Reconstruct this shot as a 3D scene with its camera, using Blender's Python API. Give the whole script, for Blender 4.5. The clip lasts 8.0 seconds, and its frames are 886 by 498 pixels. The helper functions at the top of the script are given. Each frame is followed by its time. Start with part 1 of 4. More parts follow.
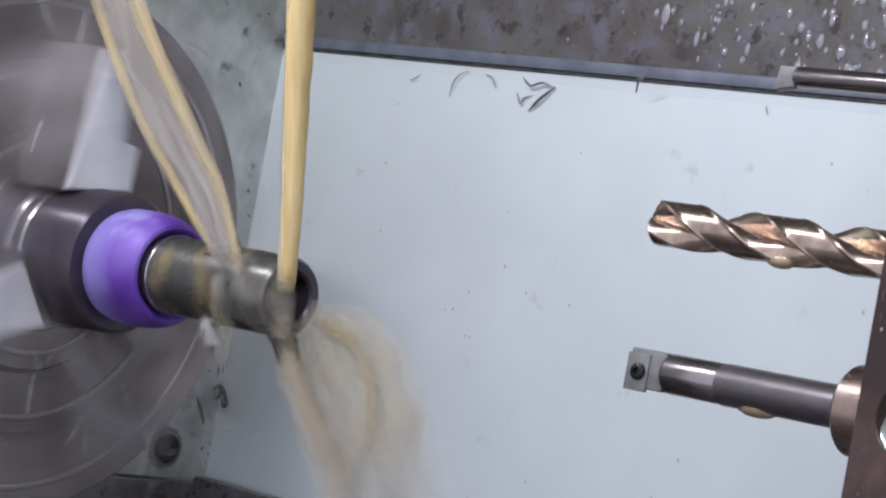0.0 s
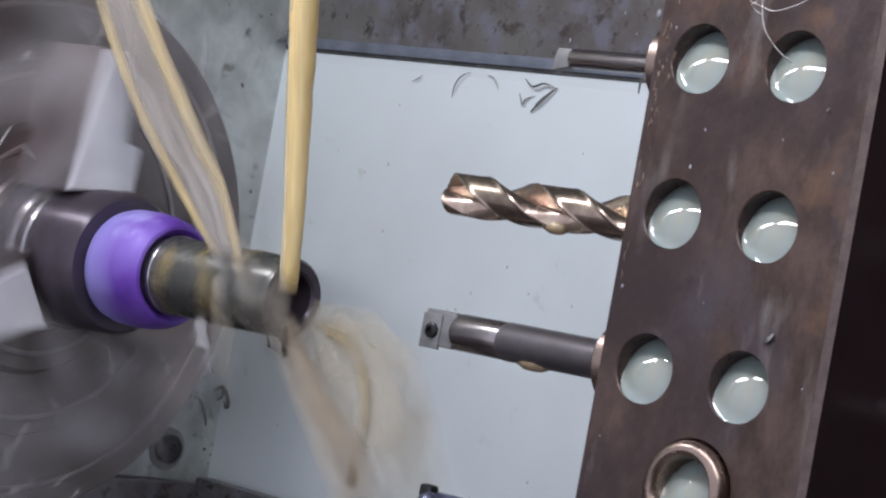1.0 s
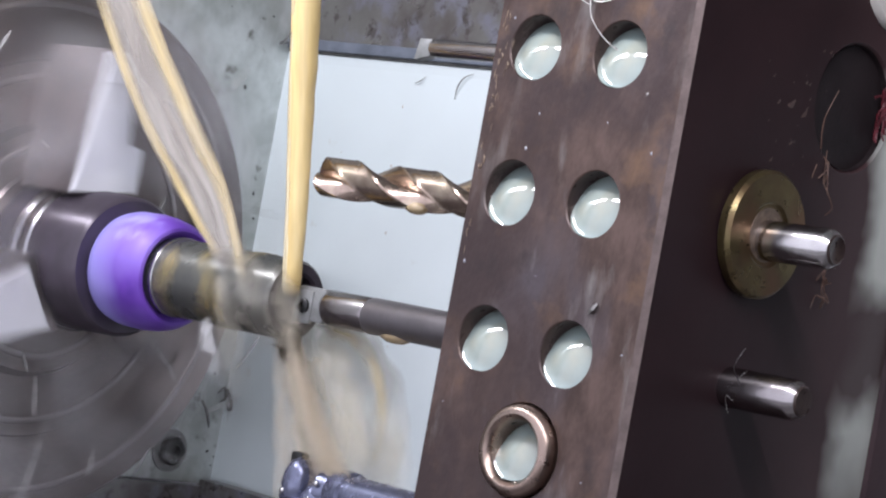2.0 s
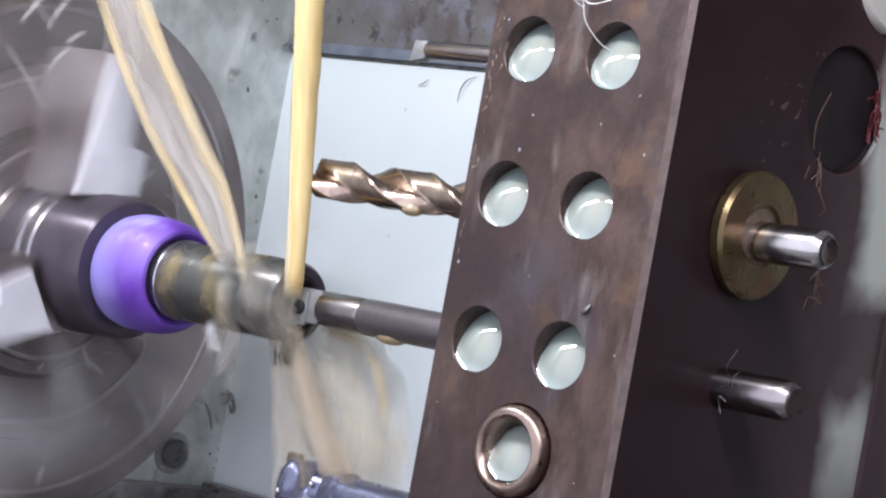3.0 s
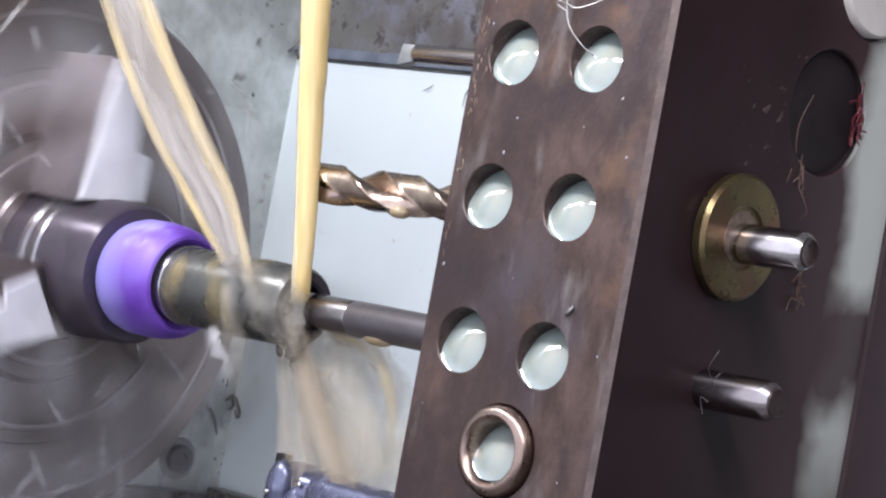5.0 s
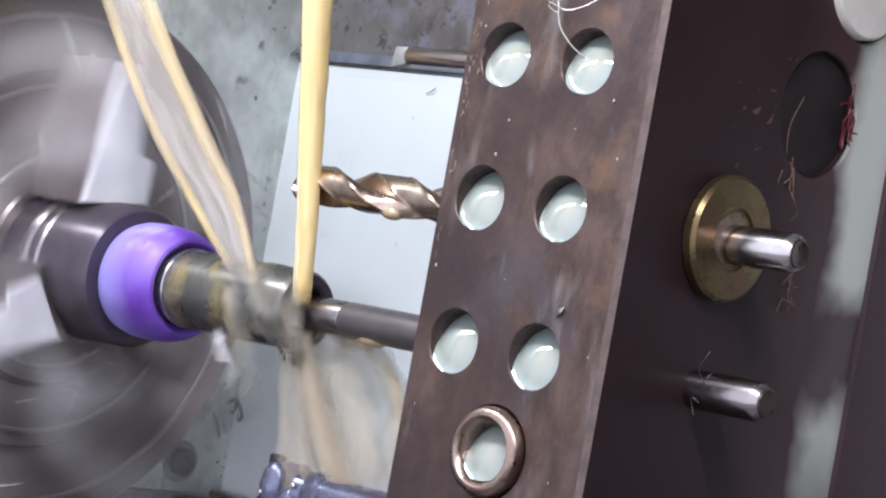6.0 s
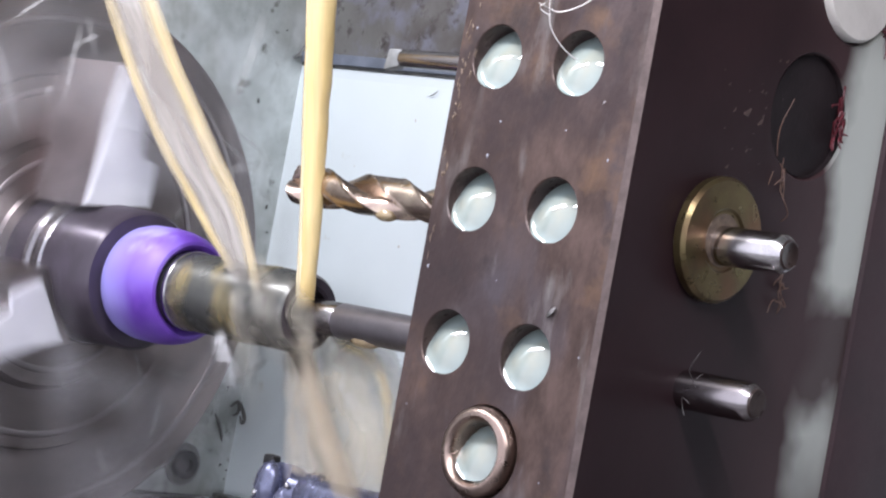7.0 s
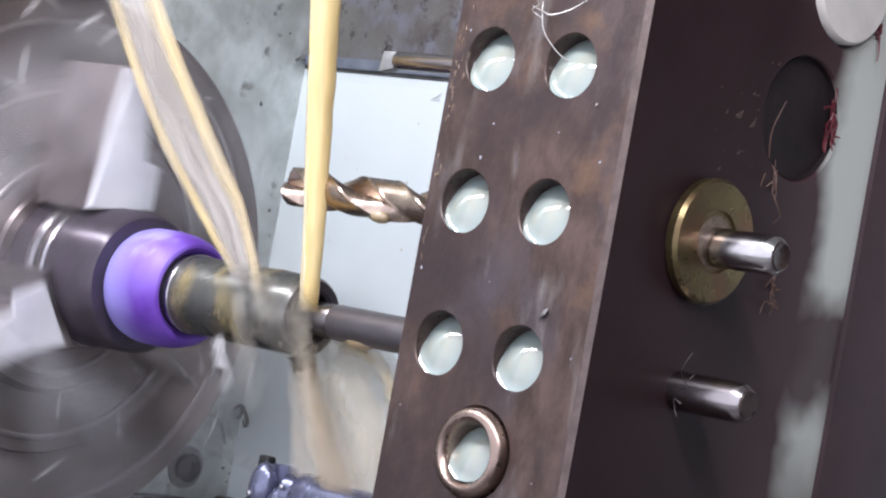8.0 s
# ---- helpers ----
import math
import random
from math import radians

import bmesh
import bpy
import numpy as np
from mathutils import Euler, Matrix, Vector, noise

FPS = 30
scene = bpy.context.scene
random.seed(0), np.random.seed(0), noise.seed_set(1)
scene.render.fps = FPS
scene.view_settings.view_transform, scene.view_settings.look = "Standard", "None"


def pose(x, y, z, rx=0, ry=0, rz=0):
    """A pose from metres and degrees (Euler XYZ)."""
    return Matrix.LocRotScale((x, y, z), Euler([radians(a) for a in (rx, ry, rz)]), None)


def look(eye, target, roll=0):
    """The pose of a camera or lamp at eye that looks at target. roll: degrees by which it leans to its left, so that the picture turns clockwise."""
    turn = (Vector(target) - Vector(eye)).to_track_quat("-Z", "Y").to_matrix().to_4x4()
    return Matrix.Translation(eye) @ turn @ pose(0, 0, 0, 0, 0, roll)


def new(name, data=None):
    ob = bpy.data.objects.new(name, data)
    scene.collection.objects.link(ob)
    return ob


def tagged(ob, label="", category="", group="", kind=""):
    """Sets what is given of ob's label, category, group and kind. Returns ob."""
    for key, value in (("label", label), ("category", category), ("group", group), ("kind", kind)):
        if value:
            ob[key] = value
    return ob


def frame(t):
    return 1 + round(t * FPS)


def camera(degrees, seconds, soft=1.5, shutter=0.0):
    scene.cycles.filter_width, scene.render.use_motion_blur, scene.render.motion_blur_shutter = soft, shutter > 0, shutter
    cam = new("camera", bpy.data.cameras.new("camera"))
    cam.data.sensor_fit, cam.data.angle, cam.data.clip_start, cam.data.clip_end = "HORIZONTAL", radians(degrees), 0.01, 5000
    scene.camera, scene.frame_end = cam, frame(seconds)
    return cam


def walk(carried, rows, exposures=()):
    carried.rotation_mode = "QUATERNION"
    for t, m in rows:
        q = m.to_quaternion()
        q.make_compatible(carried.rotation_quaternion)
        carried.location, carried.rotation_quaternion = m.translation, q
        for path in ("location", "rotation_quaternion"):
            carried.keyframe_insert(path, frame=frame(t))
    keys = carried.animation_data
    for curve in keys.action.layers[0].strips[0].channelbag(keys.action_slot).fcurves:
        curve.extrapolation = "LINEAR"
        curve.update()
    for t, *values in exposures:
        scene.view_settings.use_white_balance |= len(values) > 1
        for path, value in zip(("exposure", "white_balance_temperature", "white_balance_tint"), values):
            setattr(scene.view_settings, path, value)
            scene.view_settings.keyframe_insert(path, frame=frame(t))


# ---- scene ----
# Camera: stands on the door side of the lathe, pans a little up and to its left.
cam = camera(20.9, 8.0, soft=2.2, shutter=0.11)
EYE = pose(0.6257, -0.46644, 0.0112, 90.860, 0, 43.737) @ pose(0, 0, 0, 0, 0, 10.331)
PAN = [(0.0, 0.0, 0.0), (0.5, 1.5, 0.2), (1.0, 4.0, 1.5), (1.5, 6.5, 3.0), (3.0, 14.0, 9.5), (3.5, 16.5, 12.0), (4.0, 19.0, 14.5),
       (4.5, 21.0, 16.5), (6.0, 27.5, 24.0), (6.5, 30.0, 27.0), (7.0, 32.0, 29.0), (7.5, 34.5, 32.0), (8.0, 37.0, 34.5)]
UNIT = 0.013481  # degrees of one step of PAN
walk(cam, [(t, EYE @ pose(0, 0, 0, v * UNIT, u * UNIT, 0)) for t, u, v in PAN],
     exposures=[(0.0, -0.69), (0.6, -0.80), (1.0, -0.69), (1.5, -0.28), (3.0, 0.12), (8.0, 0.27)])

# ---- light: the workshop round the open door, and the lamp under the machine's roof
world = bpy.data.worlds.new("workshop")
scene.world = world
world.use_nodes = True
back = world.node_tree.nodes["Background"]
back.inputs[0].default_value = (0.82, 0.84, 1.0, 1)
back.inputs[1].default_value = 1.75


def tube_lamp(x0, x1, watts):
    """One length of the tube lamp under the roof, along the machine."""
    data = bpy.data.lights.new("tube_lamp", "AREA")
    data.shape, data.size, data.size_y, data.energy, data.color = "RECTANGLE", x1 - x0, 0.018, watts, (0.90, 0.905, 1.0)
    ob = new("tube_lamp", data)
    ob.matrix_world = look(((x0 + x1) / 2, -0.20, 0.25), ((x0 + x1) / 2, 0.04, 0.0))


tube_lamp(-0.05, 0.13, 0.98)
tube_lamp(0.20, 0.68, 1.75)


# ---- materials
def mat(name, a, b, rough=0.5, metal=0.0, scale=120.0, stretch=(1, 1, 1), bump=0.15, fine=900.0, c=None, cscale=30.0,
        cut=(0.35, 0.65), rough_vary=0.12, coat=0.0, spec=0.5):
    """Two colours mixed by a mid noise, a third by a coarse one, a fine bump; coordinates are metres on the thing."""
    m = bpy.data.materials.new(name)
    m.use_nodes = True
    nt = m.node_tree
    N, L = nt.nodes, nt.links
    p = N["Principled BSDF"]
    tc, mp = N.new("ShaderNodeTexCoord"), N.new("ShaderNodeMapping")
    mp.inputs["Scale"].default_value = stretch
    L.new(tc.outputs["Object"], mp.inputs[0])

    def tex(s, detail=5.0):
        n = N.new("ShaderNodeTexNoise")
        n.inputs["Scale"].default_value, n.inputs["Detail"].default_value = s, detail
        L.new(mp.outputs[0], n.inputs["Vector"])
        return n

    def ramp(src, lo, hi):
        r = N.new("ShaderNodeMapRange")
        r.inputs[1].default_value, r.inputs[2].default_value = lo, hi
        L.new(src, r.inputs[0])
        return r.outputs[0]

    def mix(f, x, y):
        k = N.new("ShaderNodeMix")
        k.data_type = "RGBA"
        L.new(f, k.inputs[0])
        for s, v in ((k.inputs[6], x), (k.inputs[7], y)):
            if isinstance(v, tuple):
                s.default_value = (*v, 1)
            else:
                L.new(v, s)
        return k.outputs[2]
    mid = tex(scale, 9)
    mid.inputs["Roughness"].default_value = 0.62
    col = mix(ramp(mid.outputs[0], *cut), a, b)
    if c:
        col = mix(ramp(tex(cscale, 3).outputs[0], 0.48, 0.72), col, c)
    L.new(col, p.inputs["Base Color"])
    p.inputs["Metallic"].default_value = metal
    p.inputs["Specular IOR Level"].default_value = spec
    p.inputs["Coat Weight"].default_value = coat
    p.inputs["Coat Roughness"].default_value = 0.08
    r = N.new("ShaderNodeMapRange")
    r.inputs[3].default_value, r.inputs[4].default_value = max(0.03, rough - rough_vary), min(1, rough + rough_vary)
    L.new(tex(scale * 2.3).outputs[0], r.inputs[0])
    L.new(r.outputs[0], p.inputs["Roughness"])
    if bump:
        bp = N.new("ShaderNodeBump")
        bp.inputs["Strength"].default_value, bp.inputs["Distance"].default_value = bump, 0.0006
        L.new(tex(fine).outputs[0], bp.inputs["Height"])
        L.new(bp.outputs[0], p.inputs["Normal"])
    return m


def turned(name, a, b, rough, aniso, metal=1.0, scale=700.0):
    """Turned or spinning metal: the grain runs round the thing's x axis."""
    m = mat(name, a, b, rough, metal, scale=60, bump=0.0, rough_vary=0.06)
    N, L = m.node_tree.nodes, m.node_tree.links
    p = N["Principled BSDF"]
    p.inputs["Anisotropic"].default_value = aniso
    p.inputs["Anisotropic Rotation"].default_value = 0.25
    tg = N.new("ShaderNodeTangent")
    tg.direction_type, tg.axis = "RADIAL", "X"
    L.new(tg.outputs[0], p.inputs["Tangent"])
    # fine rings round the axis
    tc, sep = N.new("ShaderNodeTexCoord"), N.new("ShaderNodeSeparateXYZ")
    L.new(tc.outputs["Object"], sep.inputs[0])
    cmb = N.new("ShaderNodeCombineXYZ")
    ln = N.new("ShaderNodeVectorMath")
    ln.operation = "LENGTH"
    cy = N.new("ShaderNodeCombineXYZ")
    L.new(sep.outputs[1], cy.inputs[0])
    L.new(sep.outputs[2], cy.inputs[1])
    L.new(cy.outputs[0], ln.inputs[0])
    L.new(ln.outputs["Value"], cmb.inputs[0])
    L.new(sep.outputs[0], cmb.inputs[1])
    n = N.new("ShaderNodeTexNoise")
    n.inputs["Scale"].default_value, n.inputs["Detail"].default_value = scale, 4
    L.new(cmb.outputs[0], n.inputs["Vector"])
    bp = N.new("ShaderNodeBump")
    bp.inputs["Strength"].default_value, bp.inputs["Distance"].default_value = 0.25, 0.0004
    L.new(n.outputs[0], bp.inputs["Height"])
    L.new(bp.outputs[0], p.inputs["Normal"])
    return m


def misty(name, col, lo, hi, scale, stretch, rough=0.3):
    """Flying coolant and painted sheen: partly clear, broken up by streaks."""
    m = mat(name, col, tuple(v * 0.8 for v in col), rough, 0.0, scale=scale, stretch=stretch, bump=0.0)
    N, L = m.node_tree.nodes, m.node_tree.links
    p, out = N["Principled BSDF"], N["Material Output"]
    tc, mp = N.new("ShaderNodeTexCoord"), N.new("ShaderNodeMapping")
    mp.inputs["Scale"].default_value = stretch
    L.new(tc.outputs["Object"], mp.inputs[0])
    n = N.new("ShaderNodeTexNoise")
    n.inputs["Scale"].default_value, n.inputs["Detail"].default_value = scale, 3
    L.new(mp.outputs[0], n.inputs["Vector"])
    r = N.new("ShaderNodeMapRange")
    r.inputs[1].default_value, r.inputs[2].default_value = 0.3, 0.7
    r.inputs[3].default_value, r.inputs[4].default_value = lo, hi
    L.new(n.outputs[0], r.inputs[0])
    at = N.new("ShaderNodeAttribute")
    at.attribute_name = "thin"
    mul = N.new("ShaderNodeMath")
    mul.operation = "MULTIPLY"
    L.new(r.outputs[0], mul.inputs[0])
    L.new(at.outputs["Fac"], mul.inputs[1])
    tr, mx = N.new("ShaderNodeBsdfTransparent"), N.new("ShaderNodeMixShader")
    L.new(mul.outputs[0], mx.inputs[0])
    L.new(tr.outputs[0], mx.inputs[1])
    L.new(p.outputs[0], mx.inputs[2])
    L.new(mx.outputs[0], out.inputs[0])
    return m


def weather(m, col, scale, lo, hi, stretch=(1, 1, 1), shift=0.0):
    """Lays patches of another colour over a material: where a noise passes from lo to hi."""
    N, L = m.node_tree.nodes, m.node_tree.links
    p = N["Principled BSDF"]
    tc, mp, n, r, k = (N.new("ShaderNode" + w) for w in ("TexCoord", "Mapping", "TexNoise", "MapRange", "Mix"))
    mp.inputs["Scale"].default_value, mp.inputs["Location"].default_value = stretch, (shift, shift * 0.7, shift * 1.3)
    L.new(tc.outputs["Object"], mp.inputs[0])
    L.new(mp.outputs[0], n.inputs["Vector"])
    n.inputs["Scale"].default_value, n.inputs["Detail"].default_value, n.inputs["Roughness"].default_value = scale, 6, 0.6
    r.inputs[1].default_value, r.inputs[2].default_value = lo, hi
    L.new(n.outputs[0], r.inputs[0])
    k.data_type = "RGBA"
    L.new(r.outputs[0], k.inputs[0])
    L.new(p.inputs["Base Color"].links[0].from_socket, k.inputs[6])
    k.inputs[7].default_value = (*col, 1)
    L.new(k.outputs[2], p.inputs["Base Color"])


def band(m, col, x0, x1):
    """Another colour on the end of a turned thing: full below x0, gone above x1 (metres on the thing)."""
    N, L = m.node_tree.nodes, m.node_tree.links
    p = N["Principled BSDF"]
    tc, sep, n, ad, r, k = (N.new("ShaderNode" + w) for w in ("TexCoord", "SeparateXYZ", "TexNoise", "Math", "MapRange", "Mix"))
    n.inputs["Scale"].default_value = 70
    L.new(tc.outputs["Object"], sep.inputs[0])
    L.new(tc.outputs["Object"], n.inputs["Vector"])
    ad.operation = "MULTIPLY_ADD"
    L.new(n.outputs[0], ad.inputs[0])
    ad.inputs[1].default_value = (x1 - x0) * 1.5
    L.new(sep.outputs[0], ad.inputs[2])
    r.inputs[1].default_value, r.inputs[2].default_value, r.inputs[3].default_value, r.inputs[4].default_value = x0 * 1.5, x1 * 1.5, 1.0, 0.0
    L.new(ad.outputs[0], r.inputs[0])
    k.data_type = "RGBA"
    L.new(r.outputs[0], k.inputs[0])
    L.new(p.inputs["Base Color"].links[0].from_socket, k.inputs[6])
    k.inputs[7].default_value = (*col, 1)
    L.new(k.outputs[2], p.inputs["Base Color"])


def streaky(name, col, col2, lo, hi, across=0.45, along=0.05, rough=0.5, window=(0.36, 0.64)):
    """Coolant in flight: partly clear, with threads that follow the stream (numbers per millimetre of its own width and length)."""
    m = mat(name, col, col2, rough, 0.0, bump=0.0)
    N, L = m.node_tree.nodes, m.node_tree.links
    p, out = N["Principled BSDF"], N["Material Output"]
    fa, fl, thin = (N.new("ShaderNodeAttribute") for _ in range(3))
    fa.attribute_name, fl.attribute_name, thin.attribute_name = "across", "along", "thin"
    cmb, sc = N.new("ShaderNodeCombineXYZ"), N.new("ShaderNodeVectorMath")
    L.new(fa.outputs["Fac"], cmb.inputs[0])
    L.new(fl.outputs["Fac"], cmb.inputs[1])
    sc.operation = "MULTIPLY"
    sc.inputs[1].default_value = (across, along, 1)
    L.new(cmb.outputs[0], sc.inputs[0])

    def tex(s, detail):
        n = N.new("ShaderNodeTexNoise")
        n.inputs["Scale"].default_value, n.inputs["Detail"].default_value = s, detail
        L.new(sc.outputs[0], n.inputs["Vector"])
        return n.outputs[0]
    r = N.new("ShaderNodeMapRange")
    r.inputs[1].default_value, r.inputs[2].default_value, r.inputs[3].default_value, r.inputs[4].default_value = *window, lo, hi
    L.new(tex(1.0, 4), r.inputs[0])
    k = N.new("ShaderNodeMix")
    k.data_type = "RGBA"
    r2 = N.new("ShaderNodeMapRange")
    r2.inputs[1].default_value, r2.inputs[2].default_value = 0.38, 0.62
    L.new(tex(0.7, 3), r2.inputs[0])
    L.new(r2.outputs[0], k.inputs[0])
    k.inputs[6].default_value, k.inputs[7].default_value = (*col, 1), (*col2, 1)
    L.new(k.outputs[2], p.inputs["Base Color"])
    mul = N.new("ShaderNodeMath")
    mul.operation = "MULTIPLY"
    L.new(r.outputs[0], mul.inputs[0])
    L.new(thin.outputs["Fac"], mul.inputs[1])
    tr, mx = N.new("ShaderNodeBsdfTransparent"), N.new("ShaderNodeMixShader")
    L.new(mul.outputs[0], mx.inputs[0])
    L.new(tr.outputs[0], mx.inputs[1])
    L.new(p.outputs[0], mx.inputs[2])
    L.new(mx.outputs[0], out.inputs[0])
    return m


PANEL = mat("white_sheet_paint", (0.76, 0.82, 0.83), (0.70, 0.77, 0.785), 0.42, scale=14, bump=0.05, fine=300, c=(0.66, 0.715, 0.72), cscale=9)
weather(PANEL, (0.60, 0.62, 0.58), 55, 0.66, 0.74)
UPPER = mat("wet_dark_steel", (0.105, 0.090, 0.084), (0.165, 0.152, 0.145), 0.30, 0.2, scale=70, bump=0.3, fine=260, c=(0.20, 0.20, 0.185), cscale=22, coat=0.4)
# bluish reflections in the wet steel, put into the colour as patches
weather(UPPER, (0.195, 0.19, 0.225), 95, 0.48, 0.64)
weather(UPPER, (0.075, 0.062, 0.058), 130, 0.56, 0.63, shift=3.0)
LIP = mat("blue_grey_edge", (0.13, 0.145, 0.18), (0.20, 0.22, 0.27), 0.5, 0.2, scale=90, bump=0.2)
GAP = mat("black_seam_grime", (0.020, 0.020, 0.022), (0.085, 0.083, 0.08), 0.6, scale=300, bump=0.5)
HEAD = mat("grimy_grey_green_paint", (0.40, 0.435, 0.41), (0.66, 0.70, 0.68), 0.36, scale=58, stretch=(1, 1, 0.9), bump=0.4, fine=240, c=(0.30, 0.315, 0.27), cscale=40, coat=0.3)
weather(HEAD, (0.70, 0.73, 0.71), 42, 0.54, 0.66, (1, 1, 0.6), 2.0)
weather(HEAD, (0.20, 0.205, 0.18), 120, 0.62, 0.72, shift=5.0)
BLOCK = mat("brown_patina_steel", (0.045, 0.0255, 0.0195), (0.100, 0.063, 0.052), 0.38, 0.40, scale=150, stretch=(1, 1, 0.5), cut=(0.36, 0.64), bump=0.25, fine=800,
            c=(0.068, 0.053, 0.058), cscale=60, spec=0.45)
weather(BLOCK, (0.150, 0.086, 0.050), 46, 0.54, 0.72, shift=1.0)
weather(BLOCK, (0.19, 0.17, 0.16), 110, 0.56, 0.76, (1, 1, 0.25), 4.0)
weather(BLOCK, (0.042, 0.026, 0.025), 20, 0.45, 0.60, shift=2.5)
weather(BLOCK, (0.028, 0.020, 0.020), 60, 0.58, 0.70, (1, 1, 0.8), 7.0)
EDGE = mat("worn_front_edge", (0.14, 0.102, 0.093), (0.09, 0.066, 0.060), 0.45, 0.5, scale=220, bump=0.2)
WORN = mat("worn_bright_edge", (0.24, 0.175, 0.125), (0.12, 0.088, 0.07), 0.5, 0.6, scale=500, bump=0.3)
PLUG = mat("pale_plug_plastic", (0.60, 0.565, 0.52), (0.50, 0.47, 0.43), 0.4, scale=80, bump=0.1)
# the flank's weak light is put into its dark oily colour
FLANK = mat("shaded_oily_flank", (0.025, 0.0125, 0.0140), (0.018, 0.0092, 0.0105), 0.42, 0.0, scale=35, bump=0.06, fine=300, c=(0.024, 0.014, 0.016), cscale=22, spec=0.14, rough_vary=0.07)


def back_tint(m, tint_col, y0, y1, cross_bands=()):
    """Changes a side's colour behind y (metres on the thing), with a ragged border."""
    N, L = m.node_tree.nodes, m.node_tree.links
    p = N["Principled BSDF"]
    tc, sep, ns = N.new("ShaderNodeTexCoord"), N.new("ShaderNodeSeparateXYZ"), N.new("ShaderNodeTexNoise")
    ns.inputs["Scale"].default_value, ns.inputs["Detail"].default_value = 38, 3
    L.new(tc.outputs["Object"], sep.inputs[0])
    L.new(tc.outputs["Object"], ns.inputs["Vector"])
    ad = N.new("ShaderNodeMath")
    ad.operation = "MULTIPLY_ADD"
    L.new(ns.outputs[0], ad.inputs[0])
    ad.inputs[1].default_value = 0.022
    L.new(sep.outputs[1], ad.inputs[2])
    r = N.new("ShaderNodeMapRange")
    r.inputs[1].default_value, r.inputs[2].default_value = y0 + 0.011, y1 + 0.011
    L.new(ad.outputs[0], r.inputs[0])
    cover = r.outputs[0]
    for z, half, keep in cross_bands:  # darker bands across the back colour
        zz = N.new("ShaderNodeMath")
        zz.operation = "MULTIPLY_ADD"
        L.new(ns.outputs[0], zz.inputs[0])
        zz.inputs[1].default_value = 0.03
        L.new(sep.outputs[2], zz.inputs[2])
        far = N.new("ShaderNodeMath")
        far.operation = "SUBTRACT"
        L.new(zz.outputs[0], far.inputs[0])
        far.inputs[1].default_value = z + 0.015
        absolute = N.new("ShaderNodeMath")
        absolute.operation = "ABSOLUTE"
        L.new(far.outputs[0], absolute.inputs[0])
        outside = N.new("ShaderNodeMapRange")
        outside.inputs[1].default_value, outside.inputs[2].default_value, outside.inputs[3].default_value = half * 0.5, half * 1.5, keep
        L.new(absolute.outputs[0], outside.inputs[0])
        both = N.new("ShaderNodeMath")
        both.operation = "MULTIPLY"
        L.new(cover, both.inputs[0])
        L.new(outside.outputs[0], both.inputs[1])
        cover = both.outputs[0]
    k = N.new("ShaderNodeMix")
    k.data_type = "RGBA"
    L.new(cover, k.inputs[0])
    L.new(p.inputs["Base Color"].links[0].from_socket, k.inputs[6])
    k.inputs[7].default_value = (*tint_col, 1)
    L.new(k.outputs[2], p.inputs["Base Color"])


# a blurred reflection on the flank, painted as a purplish tone
back_tint(FLANK, (0.044, 0.0235, 0.025), 0.006, 0.030)
# pale paint at the back, with two darker bands
back_tint(FLANK, (0.46, 0.475, 0.43), 0.033, 0.043, ((0.134, 0.013, 0.05), (0.066, 0.036, 0.05)))
DULL = mat("dull_brown_paint", (0.060, 0.048, 0.051), (0.045, 0.037, 0.039), 0.6, scale=20, bump=0.1)
STRIP = mat("purple_grey_cover", (0.042, 0.026, 0.029), (0.054, 0.034, 0.037), 0.55, 0.0, scale=60, bump=0.1, c=(0.036, 0.026, 0.028), spec=0.2)
POOL = mat("milky_coolant", (0.27, 0.32, 0.30), (0.22, 0.27, 0.255), 0.04, scale=90, bump=0.0, c=(0.30, 0.30, 0.24), cscale=70, rough_vary=0.01, spec=1.0)
BRONZE = mat("bronze_oxide_steel", (0.49, 0.38, 0.315), (0.34, 0.255, 0.205), 0.24, 1.0, scale=160, bump=0.05, c=(0.66, 0.55, 0.41), cscale=90)
CARBIDE = mat("brown_tinted_bar", (0.34, 0.30, 0.30), (0.27, 0.235, 0.24), 0.22, 1.0, scale=90, bump=0.02, c=(0.42, 0.40, 0.40), cscale=40)
DULLBAR = mat("dull_purple_grey_bar", (0.235, 0.215, 0.225), (0.18, 0.16, 0.17), 0.36, 0.85, scale=120, bump=0.05, c=(0.27, 0.25, 0.26), cscale=40)
INSERT = mat("matt_grey_carbide", (0.24, 0.24, 0.235), (0.18, 0.18, 0.175), 0.5, 0.4, scale=400, bump=0.15)
BRIGHT = mat("bright_ground_steel", (0.58, 0.55, 0.54), (0.48, 0.46, 0.46), 0.2, 1.0, scale=150, bump=0.05)
BLACK = mat("black_oxide_screw", (0.018, 0.018, 0.019), (0.04, 0.038, 0.038), 0.32, 0.6, scale=400, bump=0.1)
BLUED = mat("blue_black_tool_steel", (0.20, 0.21, 0.30), (0.11, 0.115, 0.17), 0.25, 0.7, scale=160, bump=0.1)
ZINC = mat("yellow_zinc_plate", (0.185, 0.145, 0.068), (0.125, 0.088, 0.048), 0.30, 0.9, scale=120, bump=0.1, c=(0.20, 0.11, 0.06), cscale=70)
COPPERY = mat("brown_bushing_steel", (0.35, 0.265, 0.225), (0.27, 0.20, 0.165), 0.30, 1.0, scale=140, bump=0.08)
CHUCK = turned("spinning_chuck_steel", (0.31, 0.262, 0.256), (0.21, 0.176, 0.172), 0.45, 0.9)
CHUCKDK = turned("dark_spinning_steel", (0.085, 0.068, 0.088), (0.055, 0.045, 0.055), 0.30, 0.6, metal=0.4)
